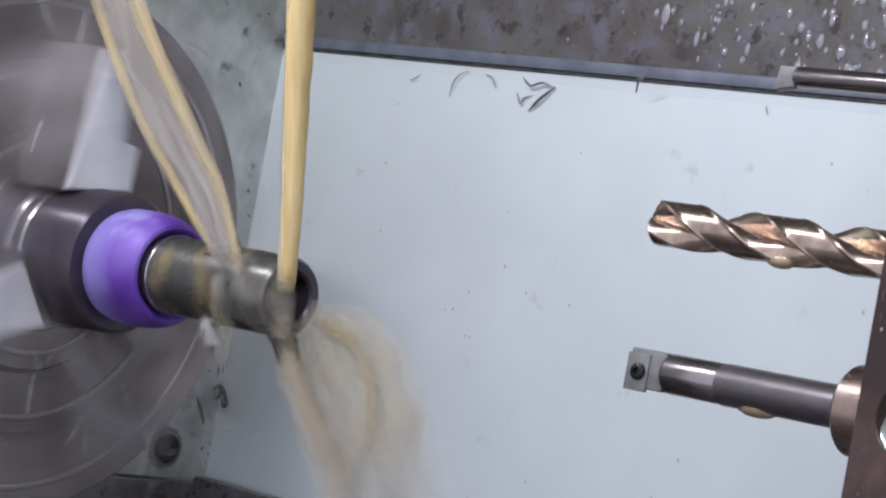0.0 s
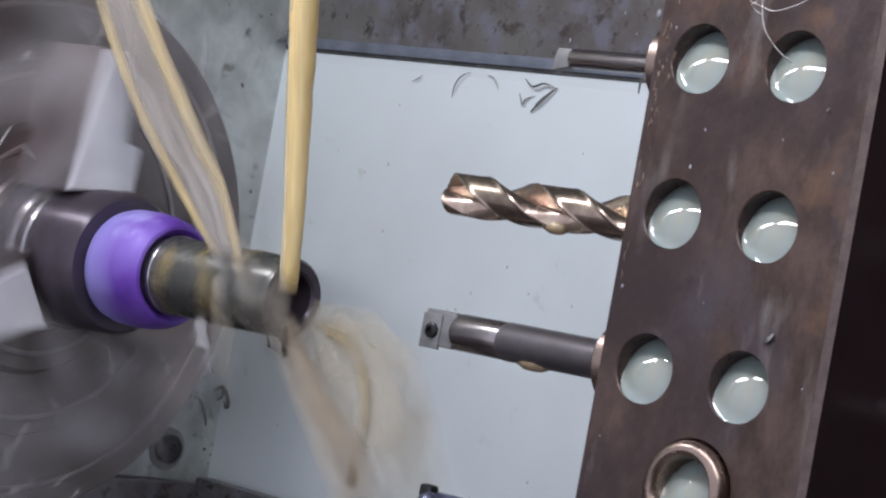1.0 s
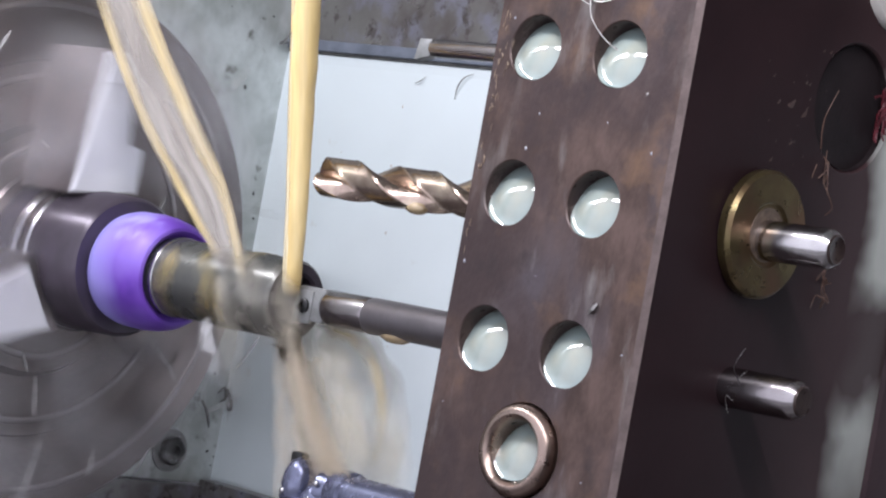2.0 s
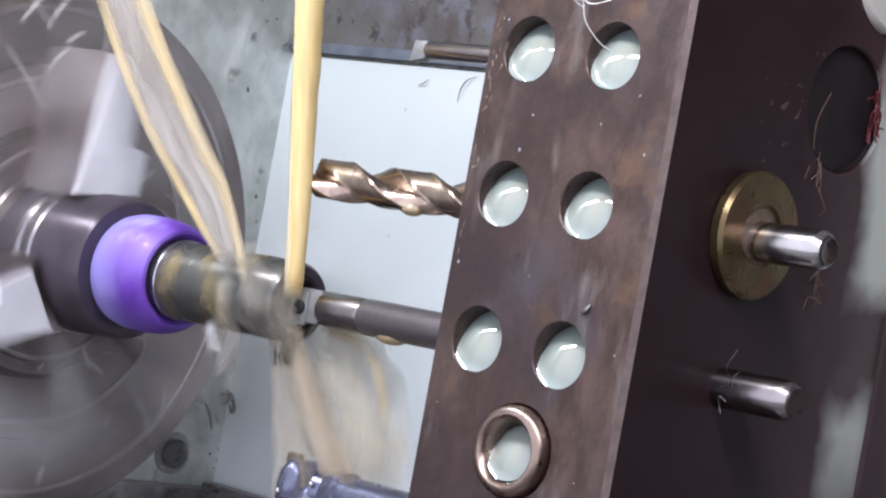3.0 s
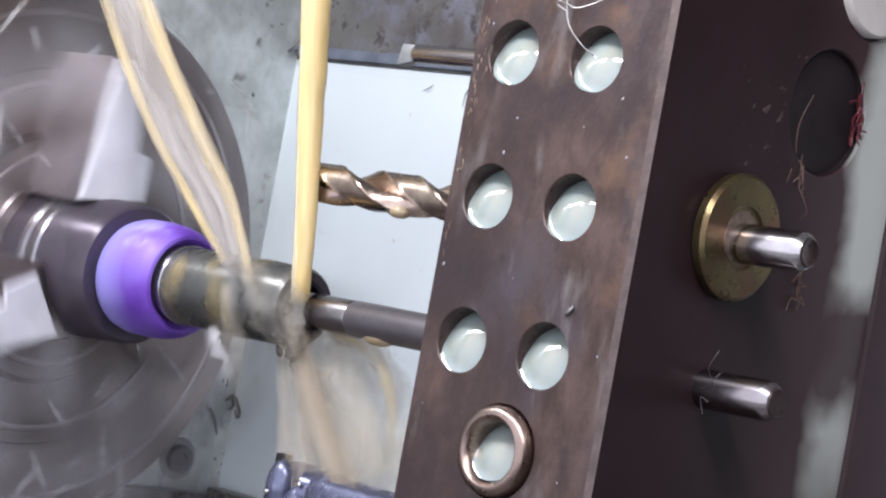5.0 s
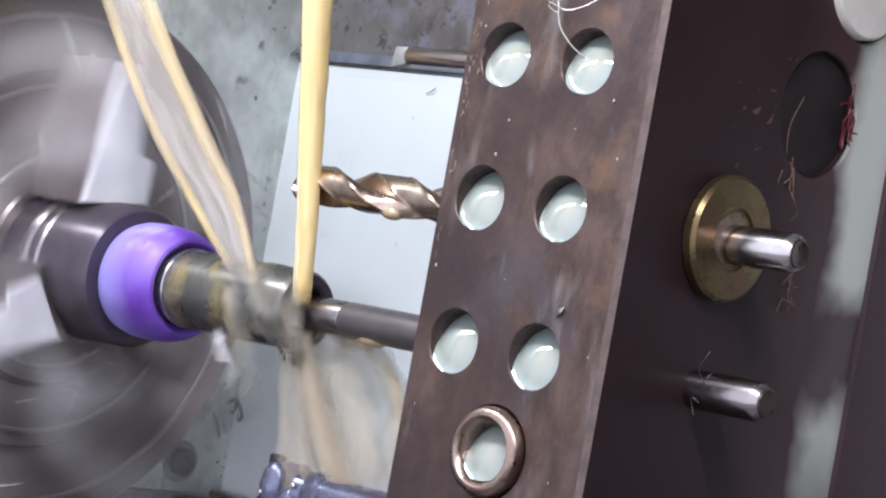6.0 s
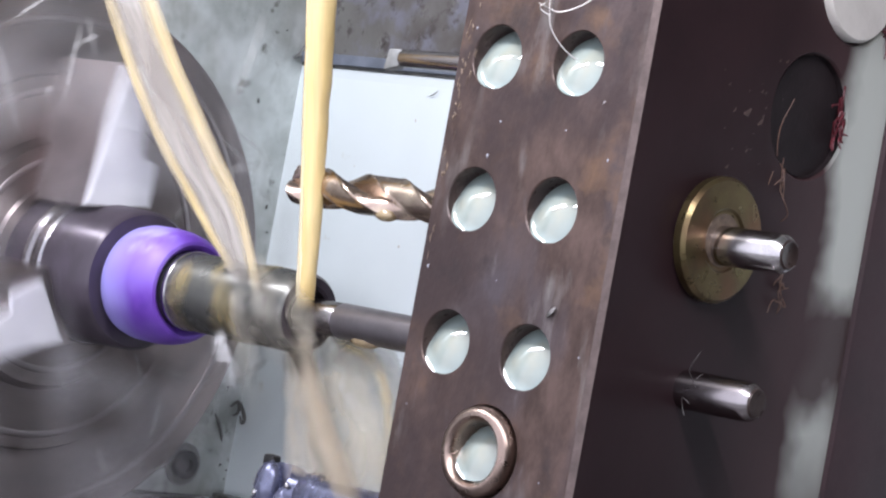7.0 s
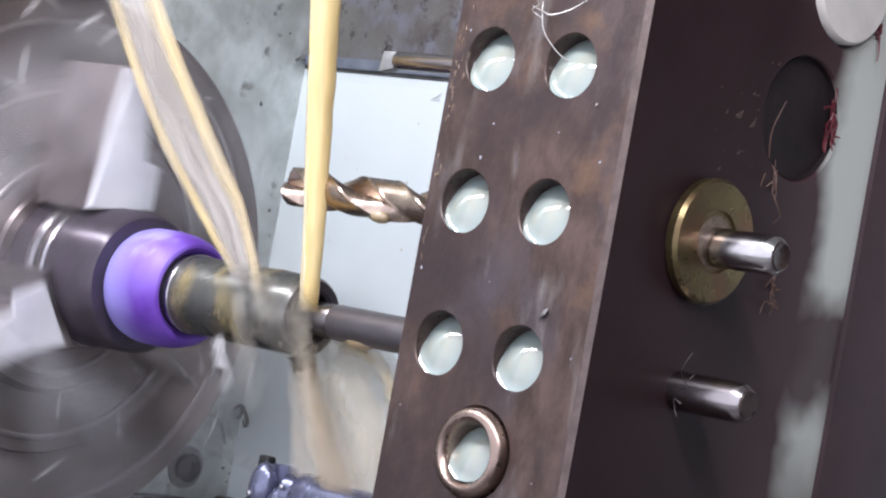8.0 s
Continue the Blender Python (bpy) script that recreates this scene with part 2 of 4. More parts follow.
# near-white colour stands in for the bright reflection in two jaw faces
JAW = mat("white_reflection_jaw", (0.90, 0.89, 0.92), (0.82, 0.81, 0.85), 0.40, 0.25, scale=60, bump=0.04, rough_vary=0.05)
SILVER = turned("polished_ring_steel", (0.55, 0.53, 0.54), (0.42, 0.40, 0.42), 0.25, 0.6)
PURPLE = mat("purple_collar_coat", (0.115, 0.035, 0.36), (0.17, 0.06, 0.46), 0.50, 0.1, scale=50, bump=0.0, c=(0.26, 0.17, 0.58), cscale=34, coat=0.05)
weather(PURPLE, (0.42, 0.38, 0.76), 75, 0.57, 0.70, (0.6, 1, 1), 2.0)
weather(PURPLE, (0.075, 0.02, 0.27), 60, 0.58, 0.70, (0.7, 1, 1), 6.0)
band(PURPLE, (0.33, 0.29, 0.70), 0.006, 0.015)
RIDGE = turned("dull_ridge_steel", (0.36, 0.32, 0.32), (0.27, 0.235, 0.235), 0.42, 0.5)
WORK = turned("wet_dark_workpiece", (0.085, 0.09, 0.09), (0.16, 0.155, 0.14), 0.28, 0.3, metal=0.7, scale=420)
WORKGOLD = misty("painted_wet_sheen", (0.70, 0.56, 0.29), 0.05, 0.85, 75, (1, 1, 1), rough=0.28)
WORKGOLD.node_tree.nodes["Principled BSDF"].inputs["Metallic"].default_value = 0.6
JET = streaky("cream_yellow_coolant", (0.70, 0.535, 0.25), (0.64, 0.46, 0.185), 0.72, 1.0, 0.5, 0.02)
JETPALE = streaky("pale_cream_coolant", (0.76, 0.67, 0.46), (0.72, 0.60, 0.36), 0.30, 0.85, 0.7, 0.03)
FILM = streaky("grey_coolant_film", (0.45, 0.40, 0.355), (0.54, 0.50, 0.455), 0.32, 0.60, 0.22, 0.02, 0.5)
JETEDGE = streaky("soft_yellow_coolant", (0.68, 0.53, 0.27), (0.60, 0.50, 0.33), 0.35, 0.70, 0.30, 0.03, 0.7)
CURTAIN = streaky("brown_coolant_stream", (0.41, 0.33, 0.23), (0.52, 0.44, 0.33), 0.08, 0.50, 0.13, 0.020, 0.7, (0.26, 0.74))
VEIL = streaky("thin_beige_veil", (0.58, 0.525, 0.415), (0.50, 0.44, 0.325), 0.14, 0.55, 0.07, 0.028, 0.7, (0.30, 0.70))
DRIP = streaky("amber_coolant_thread", (0.36, 0.28, 0.14), (0.46, 0.38, 0.23), 0.10, 0.62, 0.25, 0.05, 0.6)
MIST = streaky("pale_spray", (0.56, 0.51, 0.42), (0.46, 0.41, 0.32), 0.02, 0.26, 0.10, 0.05, 0.6, (0.32, 0.72))
SWIRL = misty("thin_white_swirl", (0.80, 0.78, 0.80), 0.06, 0.28, 26, (1, 1, 1))
HAZE = streaky("thin_white_haze", (0.82, 0.81, 0.81), (0.74, 0.72, 0.71), 0.0, 0.30, 0.22, 0.09, 0.4)
SPRAY = misty("white_spray", (0.80, 0.78, 0.76), 0.25, 0.7, 300, (1, 1, 1))
DROP = mat("clear_drop", (0.26, 0.25, 0.28), (0.36, 0.35, 0.39), 0.05, scale=200, bump=0.0, rough_vary=0.02, coat=1.0)
SPOT = mat("pale_drip", (0.62, 0.60, 0.56), (0.52, 0.48, 0.42), 0.1, scale=200, bump=0.0)
AMBER = mat("amber_hanging_drop", (0.30, 0.225, 0.13), (0.40, 0.30, 0.17), 0.06, scale=200, bump=0.0, rough_vary=0.02, coat=1.0)
SWARF = mat("dark_grey_swarf", (0.16, 0.16, 0.16), (0.30, 0.29, 0.28), 0.35, 0.6, scale=900, bump=0.0)
WIRE = mat("bright_curl", (0.30, 0.285, 0.27), (0.22, 0.205, 0.20), 0.34, 1.0, scale=500, bump=0.0)
RED = mat("red_plastic_swarf", (0.12, 0.014, 0.022), (0.055, 0.01, 0.014), 0.4, scale=900, bump=0.0)
BROWN = mat("brown_fine_swarf", (0.15, 0.085, 0.06), (0.09, 0.05, 0.04), 0.5, 0.3, scale=500, bump=0.0)
FLECK = mat("dull_rust", (0.075, 0.045, 0.039), (0.048, 0.030, 0.027), 0.7, scale=400, bump=0.0)
# oily steel whose dark colour includes the shade inside the holes
BORE = mat("shaded_oily_bore", (0.030, 0.020, 0.019), (0.060, 0.042, 0.036), 0.30, 0.3, scale=160, bump=0.1, spec=0.4)
HOLLOW = mat("shaded_oily_recess", (0.014, 0.010, 0.011), (0.022, 0.016, 0.017), 0.55, 0.0, scale=60, bump=0.15, spec=0.12)


# ---- building helpers; all lengths inside them are millimetres
def finish(bm, smooth=40):
    bmesh.ops.recalc_face_normals(bm, faces=bm.faces[:])
    for f in bm.faces:
        f.smooth = smooth > 0
    if smooth:
        for e in bm.edges:
            if len(e.link_faces) == 2 and e.calc_face_angle(0) > radians(smooth):
                e.smooth = False
    return bm


def part(name, bm, material, parent=None, label="", smooth=40, origin=(0, 0, 0)):
    """Links a bmesh, in millimetres of the place, as one mesh object under its thing."""
    if smooth is not None:
        finish(bm, smooth)
    me = bpy.data.meshes.new(name)
    base = Vector(parent["base"]) if parent else Vector(origin)
    bm.transform(Matrix.Scale(0.001, 4) @ Matrix.Translation(-base))
    bm.to_mesh(me)
    bm.free()
    me.materials.append(material)
    ob = new(name, me)
    if parent:
        ob.parent = parent
        ob["base"] = list(base)
    else:
        ob.location = base * 0.001
        ob["base"] = list(base)
    if label:
        ob["label"] = label
    return ob


def thing(name, base, label, category, group="", kind=""):
    ob = new(name)
    ob.empty_display_size = 0.01
    ob.location = Vector(base) * 0.001
    ob["base"] = [float(v) for v in base]
    return tagged(ob, label, category, group, kind)


def lathe(profile, seg=64, y=0.0, z=0.0, bm=None, closed=False):
    """Turns a profile of (x, r) round the line through (y, z) along x."""
    bm = bm or bmesh.new()
    rings = []
    for x, r in profile:
        if r < 1e-6:
            rings.append([bm.verts.new((x, y, z))])
        else:
            rings.append([bm.verts.new((x, y + r * math.cos(2 * math.pi * i / seg), z + r * math.sin(2 * math.pi * i / seg))) for i in range(seg)])
    pairs = list(zip(rings, rings[1:])) + ([(rings[-1], rings[0])] if closed else [])
    for a, b in pairs:
        for i in range(seg):
            j = (i + 1) % seg
            q = [a[i % len(a)], a[j % len(a)], b[j % len(b)], b[i % len(b)]]
            q = list(dict.fromkeys(q))
            if len(q) > 2:
                bm.faces.new(q)
    return bm


def box(x0, x1, y0, y1, z0, z1, bevel=0.0, seg=2, bm=None):
    own = bmesh.new()
    r = bmesh.ops.create_cube(own, size=1)
    bmesh.ops.transform(own, matrix=Matrix.Translation(((x0 + x1) / 2, (y0 + y1) / 2, (z0 + z1) / 2)) @ Matrix.Diagonal((x1 - x0, y1 - y0, z1 - z0, 1)), verts=r["verts"])
    if bevel:
        bmesh.ops.bevel(own, geom=own.edges[:], offset=bevel, segments=seg, affect="EDGES", profile=0.5)
    return own


def spline(pts, n):
    """A smooth line through points."""
    P = [Vector(p) for p in pts]
    P = [P[0] * 2 - P[1]] + P + [P[-1] * 2 - P[-2]]
    out = []
    for k in range(n):
        u = k / (n - 1) * (len(P) - 3)
        i = min(int(u), len(P) - 4)
        t = u - i
        a, b, c, d = P[i:i + 4]
        out.append(0.5 * ((2 * b) + (c - a) * t + (2 * a - 5 * b + 4 * c - d) * t * t + (3 * b - a - 3 * c + d) * t ** 3))
    return out


def tube(pts, radii, seg=8, n=24, flat=1.0, side=None, rough=0.0, bm=None, seed=0):
    """A rod along a smooth line; radii from end to end; flat squeezes it across the side direction."""
    bm = bm or bmesh.new()
    line = spline(pts, n)
    rs = np.interp(np.linspace(0, 1, n), np.linspace(0, 1, len(radii)), radii)
    prev, up = None, Vector(side) if side else Vector((0.13, 0.31, 0.94))
    rings = []
    for k, p in enumerate(line):
        d = (line[min(k + 1, n - 1)] - line[max(k - 1, 0)]).normalized()
        u = (up - d * up.dot(d)).normalized()
        v = d.cross(u)
        ring = []
        for i in range(seg):
            a = 2 * math.pi * i / seg
            r = rs[k] * (1 + rough * noise.noise((k * 0.35 + seed * 7.1, math.cos(a) * 1.3, math.sin(a) * 1.3 + seed)))
            ring.append(bm.verts.new(p + u * (r * math.cos(a)) + v * (r * flat * math.sin(a))))
        rings.append(ring)
    for a, b in zip(rings, rings[1:]):
        for i in range(seg):
            bm.faces.new((a[i], a[(i + 1) % seg], b[(i + 1) % seg], b[i]))
    bm.faces.new(rings[0][::-1])
    bm.faces.new(rings[-1])
    return bm


def blob(c, r, bm=None, seg=10):
    """A rounded lump with three half axes."""
    bm = bm or bmesh.new()
    rings = 6
    vs = []
    for k in range(rings + 1):
        a = math.pi * k / rings
        if k in (0, rings):
            vs.append([bm.verts.new((c[0], c[1], c[2] + r[2] * math.cos(a)))])
        else:
            vs.append([bm.verts.new((c[0] + r[0] * math.sin(a) * math.cos(2 * math.pi * i / seg), c[1] + r[1] * math.sin(a) * math.sin(2 * math.pi * i / seg), c[2] + r[2] * math.cos(a))) for i in range(seg)])
    for a, b in zip(vs, vs[1:]):
        for i in range(seg):
            q = list(dict.fromkeys([a[i % len(a)], a[(i + 1) % seg % len(a)], b[(i + 1) % seg % len(b)], b[i % len(b)]]))
            if len(q) > 2:
                bm.faces.new(q)
    return bm


def plate_with_holes(x0, x1, z0, z1, yf, yb, holes, depth, seg=40, cham=0.5):
    """A slab whose front (towards -y) has round blind holes; holes are (x, z, r) in columns and rows that do not touch."""
    bm = bmesh.new()
    zs = sorted({z0, z1, *[h[1] - h[2] - 2 for h in holes], *[h[1] + h[2] + 2 for h in holes]})

    def quad(a, b, c, d):
        bm.faces.new([bm.verts.new(p) for p in (a, b, c, d)])
    for za, zb in zip(zs, zs[1:]):
        row = sorted([h for h in holes if h[1] - h[2] - 2.01 <= za and h[1] + h[2] + 2.01 >= zb])
        xs = [x0] + [(p[0] + q[0]) / 2 for p, q in zip(row, row[1:])] + [x1]
        if not row:
            quad((x0, yf, za), (x1, yf, za), (x1, yf, zb), (x0, yf, zb))
        for h, xa, xb in zip(row, xs, xs[1:]):
            rect, circ, lip, deep = [], [], [], []
            angles = {round(math.atan2(cz - h[1], cx - h[0]), 6) for cx in (xa, xb) for cz in (za, zb)}
            angles |= {round(-math.pi + 2 * math.pi * (i + 0.5) / seg, 6) for i in range(seg)}
            angles = sorted(angles)
            for a in angles:
                ca, sa = math.cos(a), math.sin(a)
                k = min(((xb - h[0]) if ca > 0 else (h[0] - xa)) / max(abs(ca), 1e-9), ((zb - h[1]) if sa > 0 else (h[1] - za)) / max(abs(sa), 1e-9))
                rect.append(bm.verts.new((h[0] + k * ca, yf, h[1] + k * sa)))
                for lst, rr, yy in ((circ, h[2] + cham, yf), (lip, h[2], yf + cham), (deep, h[2], yf + depth)):
                    lst.append(bm.verts.new((h[0] + rr * ca, yy, h[1] + rr * sa)))
            for a, b in ((rect, circ), (circ, lip), (lip, deep)):
                for i in range(len(angles)):
                    j = (i + 1) % len(angles)
                    bm.faces.new((a[i], a[j], b[j], b[i]))
            bm.faces.new(deep)
    quad((x0, yb, z0), (x0, yb, z1), (x1, yb, z1), (x1, yb, z0))
    quad((x0, yf, z0), (x0, yf, z1), (x0, yb, z1), (x0, yb, z0))
    quad((x1, yf, z0), (x1, yb, z0), (x1, yb, z1), (x1, yf, z1))
    quad((x0, yf, z1), (x1, yf, z1), (x1, yb, z1), (x0, yb, z1))
    quad((x0, yf, z0), (x0, yb, z0), (x1, yb, z0), (x1, yf, z0))
    bmesh.ops.remove_doubles(bm, verts=bm.verts[:], dist=0.01)
    for f in bm.faces:
        f.normal_update()
        f.smooth = abs(f.normal.y) < 0.3 and f.calc_area() < 40
    return bm


# ---- the machine's walls
YP, XH = 140.0, -55.5   # white back sheet, headstock face
ZT, ZB = 86.8, -75.8    # its upper and lower edge
XR = 356.0              # where the white sheet ends


def structure(name, bm, material, label, smooth=40):
    return tagged(part(name, bm, material, smooth=smooth), label, "machine wall", kind="structure")


structure("wall_back", box(XH - 6, XR, YP, YP + 4, ZB - 6, ZT + 6), PANEL, "white painted sheet-metal back panel, wet and speckled")
structure("wall_back_end", box(XR + 0.2, 720, YP - 2, YP + 6, -300, 420), DULL, "dark steel wall beyond the white panel")
structure("wall_upper", box(XH + 1, XR, YP - 1.2, YP + 6, ZT + 3.2, 420, 0.5), UPPER, "dark brown wet steel wall with coolant drops")
structure("trim_upper_edge", box(XH + 1, XR, YP - 2.2, YP - 1.0, ZT + 3.0, ZT + 7.0, 0.4), LIP, "blue-grey folded sheet edge over the back panel")
bm = bmesh.new()   # an uneven rim added to cover the shadow at the sheet's top
rows = []
for k in range(207):
    x = XH + 1 + 2.0 * k - 0.5 * (k > 205)
    lift = 0.45 * noise.noise((k * 0.55, 0, 3.0)) + 0.25 * noise.noise((k * 1.7, 0, 8.0))
    rows.append([bm.verts.new(p) for p in ((x, YP + 0.5, ZT - 2), (x, YP + 0.02, ZT - 1.9), (x, YP - 0.3, ZT + 1.8 + lift), (x, YP + 0.5, ZT + 1.8 + lift))])
for a, b in zip(rows, rows[1:]):
    for i in range(4):
        bm.faces.new((a[i], a[(i + 1) % 4], b[(i + 1) % 4], b[i]))
structure("trim_cover_rim", bm, PANEL, "uneven rim added over the shadow at the white panel's top")
structure("trim_seam", box(XH + 1, XR, YP - 1.1, YP + 1, ZT + 1.9, ZT + 3.3, 0.1), GAP, "black grimy seam along the back panel")
structure("wall_lower", box(XH + 1, XR, YP - 7, YP + 6, -300, ZB, 1.0), UPPER, "dark wet steel wall below the back panel")
structure("wall_headstock", box(XH - 60, XH, -330, YP + 6, ZB - 2, 420, 0.8), HEAD, "grey-green painted headstock wall with oily grime")
structure("wall_headstock_lower", box(XH - 60, XH + 3, -330, YP + 6, -300, ZB - 2.5, 0.8), UPPER, "dark steel apron under the headstock")
structure("floor", box(XH - 60, 720, -330, YP + 6, -310, -300), UPPER, "dark wet chip pan")
CONC = mat("workshop_concrete", (0.30, 0.29, 0.28), (0.22, 0.215, 0.21), 0.7, scale=6, bump=0.2, fine=60)
structure("ground", box(-3000, 3000, -3000, 3000, -1080, -1050), CONC, "grey concrete workshop floor")
structure("machine_base", box(XH - 60, 730, -330, YP + 6, -1050, -310, 4), DULL, "dark painted machine base")
structure("ceiling", box(XH - 60, 720, -330, YP + 6, 420, 430), HEAD, "grey painted machine roof")
structure("wall_right", box(720, 730, -330, YP + 6, -310, 430), DULL, "dark sheet wall at the tailstock end")


def bolt(y, z):
    b = thing("hex_bolt", (XH, y, z), "dark oily cap screw in the headstock wall", "bolt")
    part("head", lathe([(XH, 5.4), (XH + 3.0, 5.4), (XH + 3.8, 4.6), (XH + 3.8, 2.4), (XH + 1.6, 2.2), (XH + 1.6, 0)], 24, y, z), BLACK, b)
    part("washer", lathe([(XH, 8.0), (XH + 0.9, 8.0), (XH + 0.9, 0)], 28, y, z), SWARF, b)
    return b


bolt(117.1, -66.4)

# ---- chuck, collar and workpiece; the spindle's axis is the x axis
chuck = thing("lathe_chuck", (0, 0, 0), "spinning grey steel lathe chuck blurred by its speed, wet with coolant", "chuck")
part("body", lathe([(-50, 60), (-50, 86.2), (-1.6, 87.6), (0, 86.2), (0, 64.5), (-0.5, 63.8), (-0.5, 61), (1.2, 60.2), (1.2, 41), (5.0, 39), (5.0, 27), (6.2, 26), (6.2, 10)], 160), CHUCK, chuck)
part("nose_ring", lathe([(15.6, 22.4), (16.0, 23.2), (18.6, 23.2), (19.2, 22.7), (20.4, 22.7), (21.0, 23.1), (24.0, 23.1), (24.6, 22.2)], 96), SILVER, chuck, "polished twin rings")
part("nose", lathe([(6.0, 22.8), (46.0, 21.6), (47.4, 20.4), (47.4, 10)], 96), CHUCKDK, chuck, "dark clamping nose")


# rings added to the chuck to carry its arcs of reflected light
for r, x, w in ((78.5, 0.0, 1.1), (55.5, 1.2, 1.1), (34.0, 5.0, 1.1)):
    arc = [(x - 0.5 + 0.45 + 0.4 * w * math.sin(q), r - w * math.cos(q)) for q in np.linspace(0, math.pi, 9)]
    part("arc_ridge", lathe(arc, 128), RIDGE, chuck, "raised ring added for the chuck's bright arcs")


def jaw(angle, face, label, top=31.0, grow=0.97):
    """A chuck jaw with a wide root and a narrow outer end; built along +z, then turned round the spindle."""
    turn = Matrix.Rotation(radians(angle - 90), 4, "X")

    def outline(x0, x1, grow):
        bm = bmesh.new()
        shape = [(-13, 21), (12, 21), (13.5, 35), (8, 36.5), (7.5, 58), (3.5, 66), (-1, 66), (-6, 50), (-9, 36)]
        lo = [bm.verts.new((x0, y * grow, 43 + (z - 43) * grow)) for y, z in shape]
        hi = [bm.verts.new((x1, y * grow, 43 + (z - 43) * grow)) for y, z in shape]
        bm.faces.new(lo[::-1])
        bm.faces.new(hi)
        for i in range(len(shape)):
            j = (i + 1) % len(shape)
            bm.faces.new((lo[i], lo[j], hi[j], hi[i]))
        bm.transform(turn)
        return bm
    j = part("jaw", outline(1.0, top, 1.0), CHUCK, chuck, "dull steel jaw")
    part("jaw_face", outline(top, top + 2.0, grow), face, j, label)


jaw(97, JAW, "polished jaw face with its reflection painted white")
jaw(213, JAW, "polished jaw face with its reflection painted white", grow=0.82)
jaw(337, CHUCK, "dull jaw face", 6.0)

collar = thing("stop_collar", (47.5, 0, 0), "glossy purple round collar on the spindle nose", "collar")
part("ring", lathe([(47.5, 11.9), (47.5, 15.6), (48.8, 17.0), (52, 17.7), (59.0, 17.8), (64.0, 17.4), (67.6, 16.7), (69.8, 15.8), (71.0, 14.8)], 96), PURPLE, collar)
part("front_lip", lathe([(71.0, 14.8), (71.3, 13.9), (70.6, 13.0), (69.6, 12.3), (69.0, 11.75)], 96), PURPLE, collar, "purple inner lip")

work = thing("workpiece", (72, 0, 0), "dark wet hollow steel bar being bored, spinning", "workpiece")
part("bar", lathe([(48, 11.7), (122.2, 11.7), (123.2, 11.3), (123.9, 10.6)], 72), WORK, work)
part("end_face", lathe([(123.9, 10.6), (124.0, 8.2), (123.2, 7.4), (95, 7.2), (95, 0.0)], 72), CHUCKDK, work, "dark bored end")
part("shoulder", lathe([(71.4, 11.6), (71.6, 12.1), (72.6, 12.1), (73.0, 11.6)], 72), SILVER, work, "bright turned shoulder")
for k in range(12):  # brassy reflections on the wet bar, painted as thin patches
    bm = bmesh.new()
    lay = bm.verts.layers.float.new("thin")
    x0, a0, w, h = random.uniform(73, 108), random.uniform(0, 6.28), random.uniform(4, 8), random.uniform(1.2, 2.4)
    if k < 2:
        x0, a0, w, h = ((74, 2.0, 9, 1.6), (93, 2.3, 8, 1.8))[k]
    g = [[bm.verts.new((x0 + w * (u + 0.15 * math.sin(5 * v)), (11.95 + 0.1 * math.sin(math.pi * u)) * math.cos(a0 + h * v + 0.5 * u), (11.95 + 0.1 * math.sin(math.pi * u)) * math.sin(a0 + h * v + 0.5 * u))) for v in np.linspace(0, 1, 9)] for u in np.linspace(0, 1, 6)]
    for i, row in enumerate(g):
        for j, v in enumerate(row):
            v[lay] = (math.sin(math.pi * i / 5) * math.sin(math.pi * j / 8)) ** 0.8
    for a, b in zip(g, g[1:]):
        for i in range(8):
            bm.faces.new((a[i], a[i + 1], b[i + 1], b[i]))
    part("sheen_patch", bm, WORKGOLD, work, "painted brassy sheen on the wet bar")

# ---- tool slide with its row of tools
FACE = -34.8
ROWS_Z = (72.95, 36.85, 0.75)
COLS_X = (224.6, 251.6)
XF = 274.4    # the block's flank with the tool ends
slide = thing("tool_block", (243, 10, -120), "brown patinated steel gang tool block with coolant-filled screw holes", "tool block")
holes = [(x, z, 8.0) for z in (109.0, *ROWS_Z) for x in COLS_X] + [(243.0, -23.9, 11.6)]
block = part("body", plate_with_holes(211.5, XF - 2.5, -130, 150, FACE, 63.5, holes, 16.0, cham=0.3), BLOCK, slide, smooth=None)
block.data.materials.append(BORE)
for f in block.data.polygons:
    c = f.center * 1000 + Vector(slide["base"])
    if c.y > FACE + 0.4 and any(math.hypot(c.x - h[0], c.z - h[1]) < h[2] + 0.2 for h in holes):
        f.material_index = 1   # oily walls of the holes, their shade darkened into the colour
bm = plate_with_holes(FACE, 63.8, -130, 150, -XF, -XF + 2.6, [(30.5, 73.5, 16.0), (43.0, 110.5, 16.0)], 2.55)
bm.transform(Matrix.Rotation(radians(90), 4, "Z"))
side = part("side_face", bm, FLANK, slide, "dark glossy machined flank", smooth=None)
side.data.materials.append(EDGE)
for f in side.data.polygons:
    if f.normal.y < -0.9 and f.area > 0.0002:
        f.material_index = 1   # its front edge has the block's patina
# the recess's depth of shade is painted black on its oily floor
part("recess", lathe([(XF - 0.6, 15.7), (XF - 2.2, 15.6), (XF - 2.3, 0)], 40, 30.5, 73.5), HOLLOW, slide, "oily recess with its shade painted black")
part("cover_strip", box(225, XF + 1.5, 64.0, 112, -130, 150, 0.8), STRIP, slide, "purple-grey cover plate")
bm = bmesh.new()
rnd = random.Random(5)
